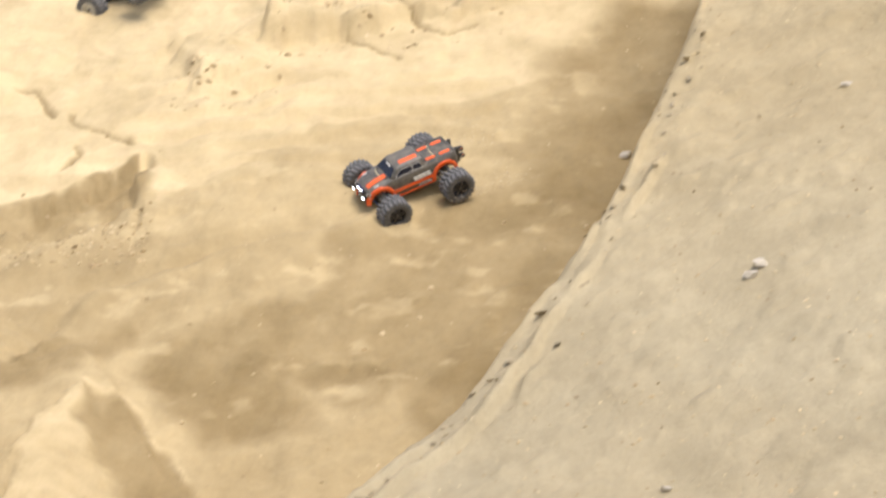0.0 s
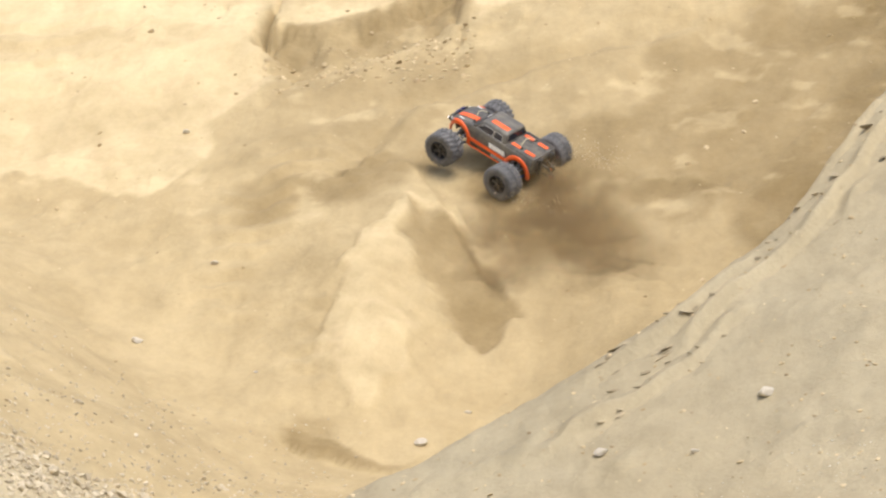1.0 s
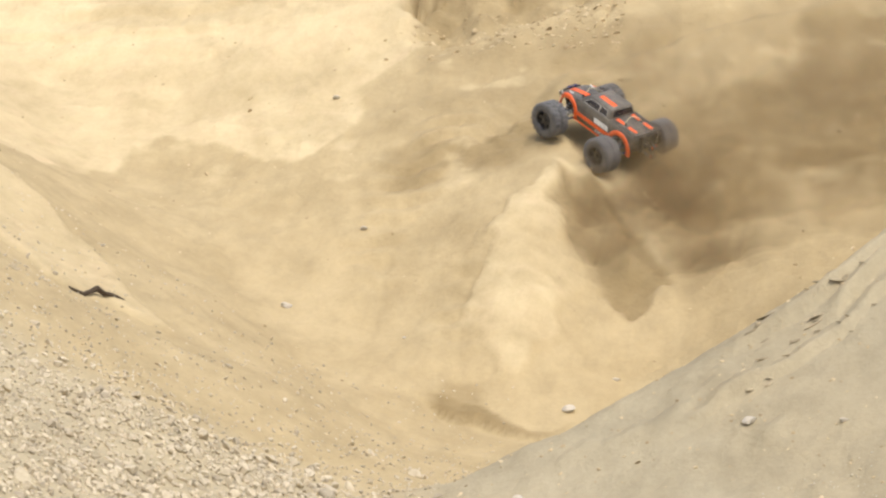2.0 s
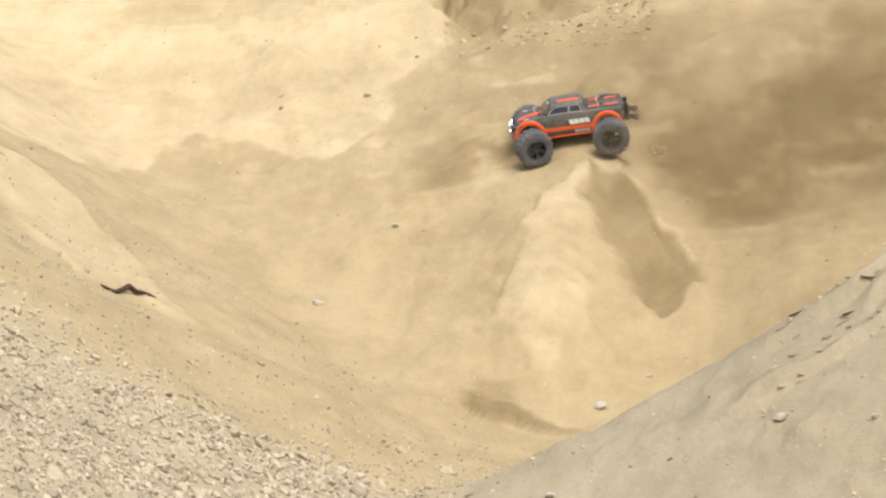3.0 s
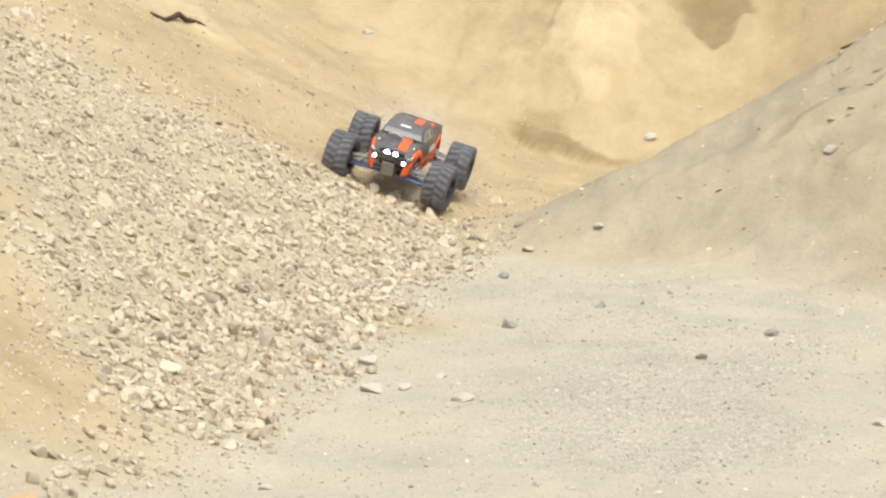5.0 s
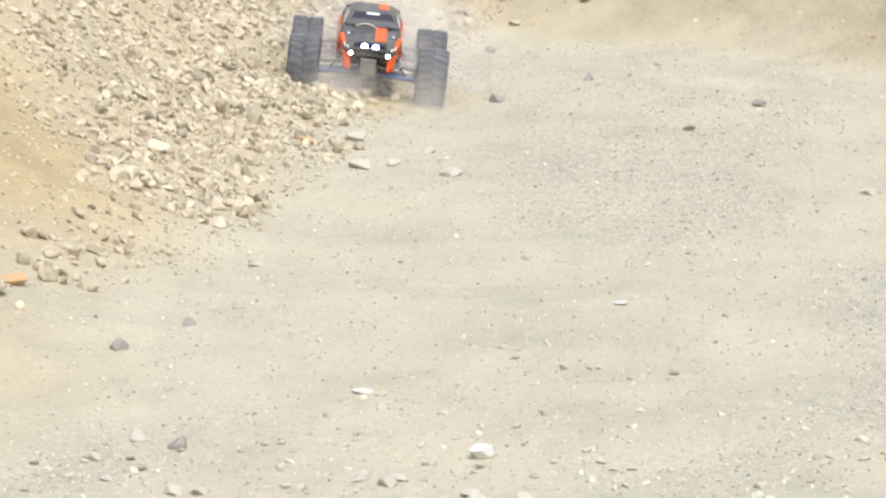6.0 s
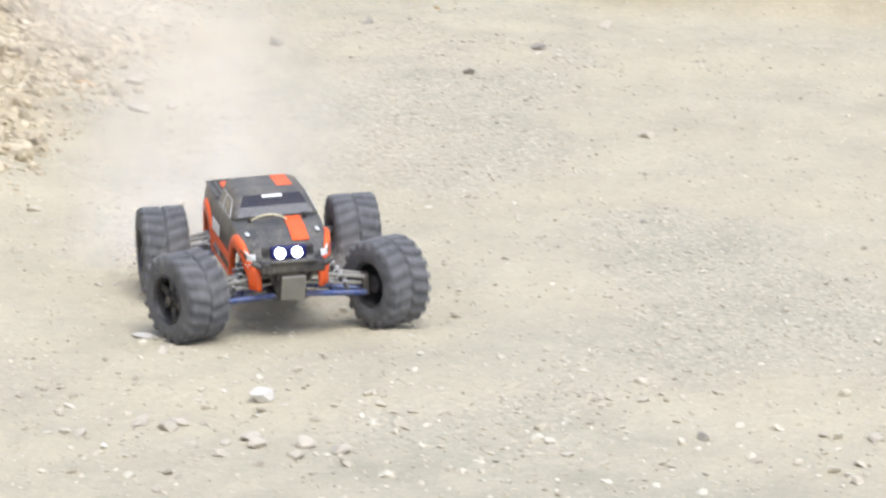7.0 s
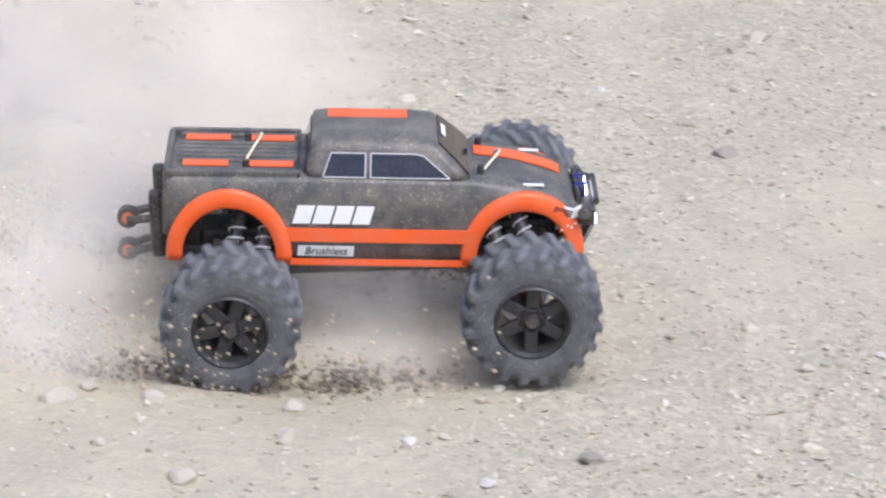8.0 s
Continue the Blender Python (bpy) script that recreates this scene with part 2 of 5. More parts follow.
FACE = [(-1.53, 14.51), (-1.42, 14.49), (-1.30, 14.36), (-1.20, 14.22), (-1.11, 14.11), (-1.03, 13.94), (-1.11, 13.89), (-1.15, 13.78), (-1.23, 13.81), (-1.32, 13.83), (-1.36, 13.96), (-1.38, 14.03), (-1.45, 14.05), (-1.48, 14.16), (-1.55, 14.20), (-1.52, 14.36)]
TONGUE = [(-3.80, 13.05), (-3.60, 13.14), (-3.24, 12.98), (-2.78, 12.23), (-2.95, 12.20), (-3.15, 11.98), (-3.49, 12.33)]
CRUST = [(-4.20, 13.52), (-3.97, 13.56), (-3.77, 13.94), (-3.64, 14.62), (-3.51, 14.69), (-3.53, 14.95), (-3.35, 15.02), (-3.16, 15.00), (-2.96, 14.89), (-2.77, 14.80), (-2.60, 14.93), (-2.51, 15.08), (-2.55, 15.35), (-2.43, 15.41), (-2.29, 15.55), (-2.30, 15.85), (-2.36, 16.10), (-2.32, 16.05), (-2.13, 16.03), (-1.94, 16.08), (-1.84, 16.14), (-1.69, 16.21), (-1.58, 16.25), (-1.45, 16.30), (-1.37, 15.95), (-1.32, 16.01), (-0.98, 16.23), (-0.61, 16.49), (-0.20, 16.58), (0.21, 16.69), (1.60, 17.30), (1.60, 40.00), (-9.00, 40.00), (-9.00, 13.40)]
BAND = [(1.45, 17.60), (1.25, 16.40), (0.95, 15.30), (0.55, 14.30), (0.20, 13.90), (-0.05, 14.20), (0.08, 14.67), (0.24, 15.22), (0.09, 15.30), (0.29, 16.01), (0.49, 16.56), (0.65, 17.09), (0.88, 17.58)]
EAST = [(-0.56, 15.75), (-0.31, 15.86), (0.21, 15.99), (1.45, 17.20), (1.25, 16.40), (0.95, 15.30), (0.50, 14.20), (0.15, 13.80), (-0.29, 14.62), (-0.54, 14.69), (-0.57, 14.31), (-1.03, 14.25), (-1.23, 14.67), (-1.30, 15.00), (-1.06, 15.17), (-0.66, 15.19)]
CRUMBLE = [(-2.27, 15.68), (-2.03, 15.66), (-1.80, 15.77), (-1.41, 15.81), (-1.26, 15.64), (-1.38, 15.41), (-1.66, 15.11), (-1.96, 15.06), (-2.18, 15.37)]
LOW_EAST = [(-0.95, 14.20), (-0.50, 14.30), (-0.20, 14.50), (0.20, 13.90), (0.00, 13.30), (-0.40, 13.00), (-0.80, 13.30), (-1.00, 13.80)]
MIDDLE = [(-2.25, 15.30), (-1.90, 15.50), (-1.40, 15.60), (-0.90, 15.75), (-0.55, 15.75), (-0.66, 15.19), (-1.06, 15.17), (-1.40, 14.95), (-1.90, 14.75), (-2.30, 14.70), (-2.40, 15.00)]
HOLLOW = [(-1.25, 15.00), (-1.05, 15.02), (-0.80, 14.93), (-0.54, 14.84), (-0.39, 14.69), (-0.15, 14.64), (-0.27, 14.42), (-0.58, 14.58), (-0.72, 14.36), (-1.05, 14.25), (-1.15, 14.36), (-1.24, 14.67)]
SCRAPE = [(-2.35, 14.75), (-1.96, 14.82), (-1.76, 15.00), (-1.46, 15.11), (-1.38, 15.04), (-1.57, 14.71), (-1.70, 14.49), (-2.00, 14.53), (-2.24, 14.49)]
STAIN = [(-2.26, 14.18), (-2.18, 14.16), (-2.11, 14.05), (-2.09, 13.83), (-2.16, 13.81), (-2.22, 14.03)]
BLOT = [(-2.24, 14.20), (-1.87, 14.16), (-1.80, 14.03), (-1.84, 13.89), (-1.88, 13.74), (-1.95, 13.76), (-2.04, 14.03), (-2.20, 14.09)]
APRON = [(-1.88, 13.10), (-1.88, 13.17), (-1.84, 13.21), (-1.75, 13.21), (-1.71, 13.17), (-1.67, 13.06), (-1.78, 13.06)]
SHELF = [(-0.57, 15.50), (-0.31, 15.59), (0.08, 15.66), (0.10, 15.53), (-0.30, 15.22), (-0.47, 14.82), (-0.59, 14.84), (-0.51, 15.22)]
RIB = [(-1.54, 14.53), (-1.42, 14.49), (-1.31, 14.40), (-1.19, 14.25), (-1.07, 14.07)]
LIP = [(-1.92, 13.08), (-1.88, 13.06), (-1.80, 13.03), (-1.68, 13.01), (-1.57, 12.95), (-1.45, 12.92), (-1.38, 12.95), (-1.32, 13.01)]
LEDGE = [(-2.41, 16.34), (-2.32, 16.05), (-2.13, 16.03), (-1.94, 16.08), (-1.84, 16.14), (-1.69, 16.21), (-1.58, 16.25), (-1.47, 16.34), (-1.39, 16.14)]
TRACK_LINE = [(-1.88, 14.84), (-1.77, 14.97), (-1.63, 15.35), (-1.35, 15.44), (-1.23, 15.53), (-0.93, 15.66), (-0.54, 15.79), (-0.36, 15.88)]
CRACKS = [[(-1.85, 16.85), (-1.76, 16.69), (-1.64, 16.58), (-1.57, 16.52), (-1.49, 16.49)],
          [(-2.56, 16.85), (-2.48, 16.67), (-2.34, 16.52)],
          [(-1.84, 16.32), (-1.75, 16.41), (-1.77, 16.52)],
          [(-2.15, 17.11), (-2.05, 17.11), (-1.92, 16.85)],
          [(-0.24, 17.69), (-0.12, 17.46), (0.03, 17.35), (0.17, 17.42)],
          [(-0.47, 17.40), (-0.35, 17.29), (-0.23, 17.13)],
          [(-3.97, 13.06), (-3.84, 13.01), (-3.71, 12.99)],
          [(-3.93, 12.39), (-3.84, 12.42), (-3.83, 12.66), (-3.77, 12.68)]]


def wander(x, y, far, scale, seed):
    """A place shifted a little, so that edges run unevenly."""
    return x + far * fbm(x * scale, y * scale, 4, seed), y + far * fbm(x * scale, y * scale, 4, seed + 9)


def ridge_y(x):
    """The crest of the loose mound, seen from above."""
    return np.interp(x, (-3.0, -1.17, -0.29, 0.06, 0.58, 1.05, 1.6, 4.0), (11.2, 11.3, 11.7, 12.0, 12.9, 14.3, 16.5, 27.0))


def mound_height(x, y):
    wob = 0.10 * fbm(x * 0.9, y * 0.9, 3, 5)
    front = 0.62 * (0.6 * (x + 0.5) + 0.8 * (y - 10.2) + 0.3 * wob)
    over = y - ridge_y(x)
    # slipped slabs just under the crest
    d = over + 0.07 * fbm(x * 2.2, y * 2.2, 4, 33)
    slip = 0 * d
    for at, rise, seed, lo, hi in ((-0.52, 0.035, 31, -0.9, 1.2), (-0.36, 0.045, 34, -0.6, 0.7), (-0.19, 0.050, 37, -0.7, 1.3), (-0.09, 0.030, 39, -0.5, 1.4)):
        torn = step(-0.15, 0.35, fbm(x * 1.7 + seed, y * 1.7, 3, seed)) * step(lo, lo + 0.3, x) * step(hi, hi - 0.3, x)
        slip = slip + rise * torn * (step(at, at + 0.022, d) - step(at + 0.03, at + 0.17, d))
    rugged = 0.012 * fbm(x * 3.2, y * 3.2, 4, 35) + 0.022 * np.maximum(fbm(x * 6.5, y * 6.5, 3, 36) - 0.35, 0)
    mound = front + slip + rugged - 1.25 * 0.05 * np.logaddexp(0, np.minimum(over / 0.05, 200.0))
    return np.minimum(mound, 4.0)


def wall_form(x, y):
    """The sand wall in the large: slope, hollow, spur, rib."""
    wob = 0.10 * fbm(x * 0.9, y * 0.9, 3, 5)
    wall = 0.60 * (y - 12.75) + 0.06 * (x + 1.4) + 0.5 * wob
    # hollow east of the spur
    wall = wall - 0.10 * np.exp(-((x + 1.05) / 0.35) ** 2 - ((y - 13.7) / 0.6) ** 2)
    # compact spur, low and blunt
    axis = -1.66 + 0.06 * (y - 13) + 0.05 * fbm(x * 1.5, y * 2.5, 3, 14)
    width = np.interp(y, (12.8, 13.4, 14.2, 15.0), (0.36, 0.29, 0.19, 0.12))
    side = np.where(x > axis, 0.85, 1.6)
    lobe = np.exp(-np.abs((x - axis) / (width * side)) ** 2.2)
    wall = wall + 0.115 * step(12.75, 13.7, y) * step(15.3, 14.0, y) * lobe
    # second rib running down to the east of it
    rib = -1.46 - 0.62 * (y - 14.58) + 0.04 * fbm(x * 2, y * 3, 4, 15)
    wall = wall + 0.07 * np.exp(-np.maximum(x - rib, 0) / 0.06 - np.maximum(rib - x, 0) / 0.30) * step(13.75, 14.1, y) * step(15.2, 14.4, y)
    return wall


def along(x, y, points):
    """How far places lie from a broken line, and on which side of it."""
    far, side = 9 + 0 * (x + y), 0 * (x + y)
    for (xa, ya), (xb, yb) in zip(points, points[1:]):
        u = np.clip(((x - xa) * (xb - xa) + (y - ya) * (yb - ya)) / ((xb - xa) ** 2 + (yb - ya) ** 2), 0, 1)
        d = np.hypot(x - xa - u * (xb - xa), y - ya - u * (yb - ya))
        side = np.where(d < far, np.sign((xb - xa) * (y - ya) - (yb - ya) * (x - xa)), side)
        far = np.minimum(far, d)
    return far, side


def cracks_at(x, y):
    """Depth of the cracks in the dry crust, 0 to 1."""
    wx, wy = wander(x, y, 0.02, 9, 94)
    out = 0 * (x + y)
    for line in CRACKS:
        out = np.maximum(out, np.exp(-(along(wx, wy, line)[0] / 0.010) ** 2))
    return out


def wall_height(x, y):
    wall = wall_form(x, y)
    if np.max(y) < 12.4:
        return wall
    # broken lip at the spur's foot: the sand below it has slid away
    wx, wy = wander(x, y, 0.012, 9, 96)
    far, side = along(wx, wy, LIP)
    lips = np.interp(x, (-1.95, -1.86, -1.65, -1.45, -1.30), (0.0, 0.085, 0.075, 0.03, 0.0))
    wall = wall - lips * np.where(side < 0, np.exp(-far / 0.22), 0) * step(0.0, 0.02, far)
    # crisp broken edges of the nose, the slipped face, and crumbled steps to the west of it
    nx, ny = wander(x, y, 0.035, 6.0, 91)
    wall = wall + 0.020 * within(nx, ny, NOSE, 0.015) * (1 + 0.5 * fbm(x * 6, y * 6, 3, 95)) - 0.022 * within(nx, ny, FACE, 0.03)
    crumb = step(-2.5, -2.25, x) * step(-1.65, -1.8, x) * step(13.2, 13.6, y) * step(15.2, 14.9, y) * step(-0.25, 0.35, fbm(x * 2.2, y * 2.2, 3, 97))
    c = (wall + 0.05 * fbm(x * 3.5, y * 2.5, 4, 99)) / 0.085
    wall = wall + 0.6 * crumb * 0.085 * (np.floor(c) + step(0.36, 0.64, c - np.floor(c)) - c)
    # ledge of firm crust over crumbling damp sand
    rx, ry = wander(*wander(x, y, 0.05, 3.0, 17), 0.045, 7.0, 18)
    ends = step(LEDGE[0][0] - 0.02, LEDGE[0][0] + 0.06, rx) * step(LEDGE[-1][0] + 0.03, LEDGE[-1][0] - 0.05, rx)
    edge = np.interp(rx, [p[0] for p in LEDGE], [p[1] for p in LEDGE])
    wall = wall - 0.11 * ends * step(edge + 0.01, edge - 0.015, ry) * step(edge - 0.55, edge - 0.10, ry) * (1 + 0.6 * fbm(x * 5, y * 7, 4, 20))
    # the higher shelves to the east
    for west, east, foot, rise in ((-1.30, -0.85, 16.85, 0.07), (-0.95, 0.35, 17.40, 0.11), (-2.7, -1.9, 17.0, 0.05)):
        edge = foot + 0.13 * fbm(x * 2.6, 0.8 * y + foot, 4, 19) + 0.10 * (x - west) / (east - west)
        ends = step(west - 0.05, west + 0.12, x + 0.28 * fbm(y * 3, x * 3, 3, 18)) * step(east + 0.05, east - 0.25, x + 0.28 * fbm(y * 3, x * 3 + 3, 3, 18))
        wall = wall + rise * (1 + 0.5 * fbm(x * 3.5, y * 5, 4, 20)) * ends * step(edge, edge + 0.05, y) * step(edge + 1.3, edge + 0.25, y)
    # broken strata on the upper wall
    s = (wall + 0.10 * fbm(x * 1.4, y * 1.4, 4, 21)) / 0.13
    stair = (np.floor(s) + step(0.42, 0.58, s - np.floor(s)) - s) * 0.13
    where = step(15.6, 16.4, y + 0.35 * fbm(x * 0.8, y * 0.8, 2, 24)) * step(-0.1, 0.4, fbm(x * 0.9, y * 0.9, 3, 27)) * step(0.9, 0.2, x)
    wall = wall + 0.35 * stair * where
    # cracked crust: slabs lifted and slipped against one another
    px, py = x * 3.0 + 0.7 * fbm(x * 2, y * 2, 3, 71), y * 1.7 + 0.7 * fbm(x * 2, y * 2, 3, 73)
    level, rim = plates(px, py, 3)
    crack = step(15.2, 16.0, y + 0.4 * fbm(x * 0.8, y * 0.8, 2, 75)) * step(0.9, 0.3, x) * step(-3.6, -3.0, x)
    wall = wall + 0.010 * crack * level * step(-0.2, 0.3, fbm(x * 1.1, y * 1.1, 3, 77)) - 0.035 * cracks_at(x, y)
    # wheel track worn across the face, with a low berm
    far, side = along(*wander(x, y, 0.02, 4, 98), TRACK_LINE)
    wall = wall - 0.022 * np.exp(-(far / 0.05) ** 2) + 0.014 * np.exp(-((far - 0.09) / 0.04) ** 2) * (side < 0)
    # ruts and runnels down the face, lumps of crumbled sand
    wall = wall + 0.010 * step(13.6, 14.3, y) * fbm(x * 5 + 0.8 * y, y * 0.9, 3, 81) + 0.010 * fbm(x * 7, y * 5, 4, 83)
    lump = step(0.25, 0.75, fbm(x * 3.2, y * 3.2, 3, 85))
    wall = wall + 0.012 * lump * np.maximum(fbm(x * 13, y * 11, 3, 86), 0) * step(13.4, 14.2, y)
    return np.minimum(wall, 3.9 + 0.04 * wall)


def bank_height(x, y):
    wob = 0.10 * fbm(x * 0.9, y * 0.9, 3, 5)
    bank = 0.62 * (-1.83 - x + wob)
    tx, ty = wander(x, y, 0.05, 4.0, 92)
    bank = bank + 0.022 * within(tx, ty, TONGUE, 0.03)
    return np.minimum(bank, 3.2 + 0.05 * bank)


def height(x, y):
    """The pit: level floor, gravel bank to the west, sand wall to the north, loose mound to the east."""
    z = smax(bank_height(x, y), wall_height(x, y), 0.30)
    z = smax(z - 0.03, 0 * z, 0.24)
    z = smax(z, mound_height(x, y), 0.08)
    # shallow furrow in the soft floor where the rear wheel digs in
    k = np.clip(((x + 0.16) * 0.40 + (y - 3.80) * -0.25) / (0.40 ** 2 + 0.25 ** 2), 0, 1)
    z = z - 0.026 * np.exp(-(np.hypot(x + 0.16 - 0.40 * k, y - 3.80 + 0.25 * k) / 0.13) ** 2)
    near = np.exp(-np.maximum(np.hypot(x, y) - 30, 0) / 30)
    return z + near * (0.010 * fbm(x * 2.2, y * 2.2, 4, 2) + 0.004 * fbm(x * 9, y * 9, 3, 3) + 0.0022 * fbm(x * 26, y * 26, 2, 4))


def gritty_at(x, y):
    """Where coarse grit lies thick on the floor, 0 to 1."""
    return step(-0.25, 0.55, fbm(x * 1.25, y * 0.8, 5, 57))


def gravel_cover(x, y):
    """Where the spill of broken stone covers the west bank, 0 to 1."""
    up = -1.72 - x
    lower = 7.07 + 1.70 * up + 0.22 * fbm(x * 2, y * 2, 3, 51)
    upper = np.interp(up, (0.1, 0.43, 0.58, 0.82, 1.2, 1.6), (11.2, 11.3, 11.0, 10.75, 10.65, 10.6)) + 0.25 * fbm(x * 2, y * 2, 3, 52)
    return step(-0.25, 0.20, y - lower) * step(0.55, -0.6, y - upper) * step(-0.12, 0.10, up + 0.08 * fbm(x * 3, y * 3, 2, 53))


# ---- ground ----
def spread(lo, hi, near, far):
    mid = np.arange(lo, hi, near)
    out, s, v = [], near, 0.0
    while v < far:
        s *= 1.35
        v += s
        out.append(v)
    out = np.array(out)
    return np.concatenate((lo - out[::-1], mid, mid[-1] + out))


def mesh_of(name, verts, faces, mat, smooth=True):
    """A mesh from arrays of corners and of equal-sided faces."""
    me = bpy.data.meshes.new(name)
    k = faces.shape[1]
    me.vertices.add(len(verts)), me.loops.add(faces.size), me.polygons.add(len(faces))
    me.vertices.foreach_set("co", np.ascontiguousarray(verts, np.float32).ravel())
    me.loops.foreach_set("vertex_index", np.ascontiguousarray(faces, np.int32).ravel())
    me.polygons.foreach_set("loop_start", np.arange(0, faces.size, k, dtype=np.int32))
    me.polygons.foreach_set("use_smooth", np.full(len(faces), smooth))
    me.update()
    me.validate()
    me.materials.append(mat)
    return me


def sand_kinds(x, y):
    """How crusted, gravelly, damp or painted with shade, loosely heaped and gritty the ground is, 0 to 1 each."""
    wall, bank, mound = wall_height(x, y), bank_height(x, y), mound_height(x, y)
    rough = fbm(x * 1.3, y * 1.3, 5, 41)
    streak = fbm((x - 0.45 * (y - 14)) * 5, y * 0.8, 4, 43)
    # sun-dried crust on the upper north-west wall
    ex, ey = wander(x, y, 0.04, 4.5, 93)
    crust = within(ex, ey, CRUST, 0.02) * np.clip(0.90 + 0.30 * fbm(x * 1.2, y * 2.4, 5, 49), 0.3, 1)
    crust = crust * (1 - 0.38 * step(0.15, 0.45, fbm(x * 2.6 + 0.8 * y, y * 5.0, 5, 53)))
    nx, ny = wander(x, y, 0.035, 6.0, 91)
    nose = within(nx, ny, NOSE, 0.015)
    crust = np.maximum(crust, np.clip(0.45 + 0.40 * fbm(x * 4, y * 9, 4, 46), 0, 1) * nose)
    far, side = along(nx, ny, RIB)
    crust = np.maximum(crust, 0.8 * np.exp(-(far / 0.022) ** 2) * step(-0.5, 0.1, fbm(x * 6, y * 6, 3, 50)))
    tx, ty = wander(x, y, 0.05, 4.0, 92)
    crust = np.maximum(crust, 0.55 * within(tx, ty, TONGUE, 0.03))
    # pale dry flecks crumbled over the damp sand
    fleck = step(0.45, 0.95, fbm(x * 5.5, y * 8.0, 5, 52)) * step(14.2, 14.6, y) * step(1.0, 0.6, x)
    crust = np.maximum(crust, 0.40 * fleck)
    low = np.maximum(np.maximum(wall, bank), mound)
    heap = step(-0.10, 0.22, mound - np.maximum(wall, bank) + 0.05 * rough) * step(-0.15, 0.15, mound + 0.05 * rough)
    floor = step(0.22, -0.16, low + 0.12 * rough) * step(11.6, 10.4, y + 0.4 * rough)
    floor = np.maximum(floor, 0.5 * gravel_cover(x, y))
    # damp sand freshly dug open
    dx, dy = wander(x, y, 0.09, 3.0, 90)
    damp = 0 * (x + y)
    for plot, much, soft in ((EAST, 0.74, 0.12), (BAND, 0.80, 0.16), (CRUMBLE, 0.50, 0.07), (LOW_EAST, 0.34, 0.16), (MIDDLE, 0.36, 0.12), (HOLLOW, 0.95, 0.09), (SCRAPE, 0.78, 0.09), (STAIN, 0.34, 0.06), (BLOT, 0.28, 0.10), (APRON, 0.62, 0.03), (SHELF, 0.70, 0.08)):
        damp = np.maximum(damp, much * within(dx, dy, plot, soft))
    damp = np.maximum(damp, 0.78 * within(*wander(x, y, 0.05, 6.0, 91), FACE, 0.03))
    # brown crumbling face below the ledge, with the ledge's undershadow painted in
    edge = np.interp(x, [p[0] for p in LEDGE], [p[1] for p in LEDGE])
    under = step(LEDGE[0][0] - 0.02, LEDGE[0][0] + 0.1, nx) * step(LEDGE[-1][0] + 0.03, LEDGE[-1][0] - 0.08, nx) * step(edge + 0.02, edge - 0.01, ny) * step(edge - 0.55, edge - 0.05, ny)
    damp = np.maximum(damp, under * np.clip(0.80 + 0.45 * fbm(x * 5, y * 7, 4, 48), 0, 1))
    damp = np.clip(damp * (1 + 0.30 * rough + 0.25 * streak), 0, 1) * (1 - 0.9 * nose) * (1 - heap) * (1 - 0.55 * fleck)
    # shadow of the broken lip, painted as a dark strip along it
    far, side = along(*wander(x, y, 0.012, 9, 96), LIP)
    lip_shade = np.interp(x, (-1.93, -1.86, -1.70, -1.60, -1.45, -1.30), (0.0, 1.0, 0.95, 0.8, 0.6, 0.0))
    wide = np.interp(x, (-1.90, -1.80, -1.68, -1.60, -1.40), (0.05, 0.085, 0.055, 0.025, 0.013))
    damp = np.maximum(damp, lip_shade * step(1.3 * wide, 0.7 * wide, far * side) * step(-0.022, -0.006, far * side))
    far, side = along(*wander(x, y, 0.02, 4, 98), TRACK_LINE)
    damp = np.maximum(damp, 0.45 * np.exp(-(far / 0.03) ** 2) * step(-0.3, 0.3, streak))
    # shade inside the cracks, painted dark since the grooves are shallow
    damp = np.maximum(damp, 0.95 * cracks_at(x, y))
    belt = 0.16 * step(-0.5, 0.6, fbm(x * 1.4 + y * 0.8, y * 0.3 - x * 0.4, 4, 45)) * heap
    heap = heap * np.interp(y, (11.6, 13.6), (1.0, 0.45))
    return np.clip(crust * (1 - damp), 0, 1), np.clip(floor, 0, 1), np.clip(np.maximum(damp, belt), 0, 1), np.clip(heap, 0, 1), gritty_at(x, y)


LIE = []


def lie(x, y):
    """Height of the finished ground under points."""
    gx, gy, Z = LIE
    i, j = np.clip(np.searchsorted(gx, x) - 1, 0, len(gx) - 2), np.clip(np.searchsorted(gy, y) - 1, 0, len(gy) - 2)
    u, w = (x - gx[i]) / (gx[i + 1] - gx[i]), (y - gy[j]) / (gy[j + 1] - gy[j])
    return (Z[j, i] * (1 - u) + Z[j, i + 1] * u) * (1 - w) + (Z[j + 1, i] * (1 - u) + Z[j + 1, i + 1] * u) * w


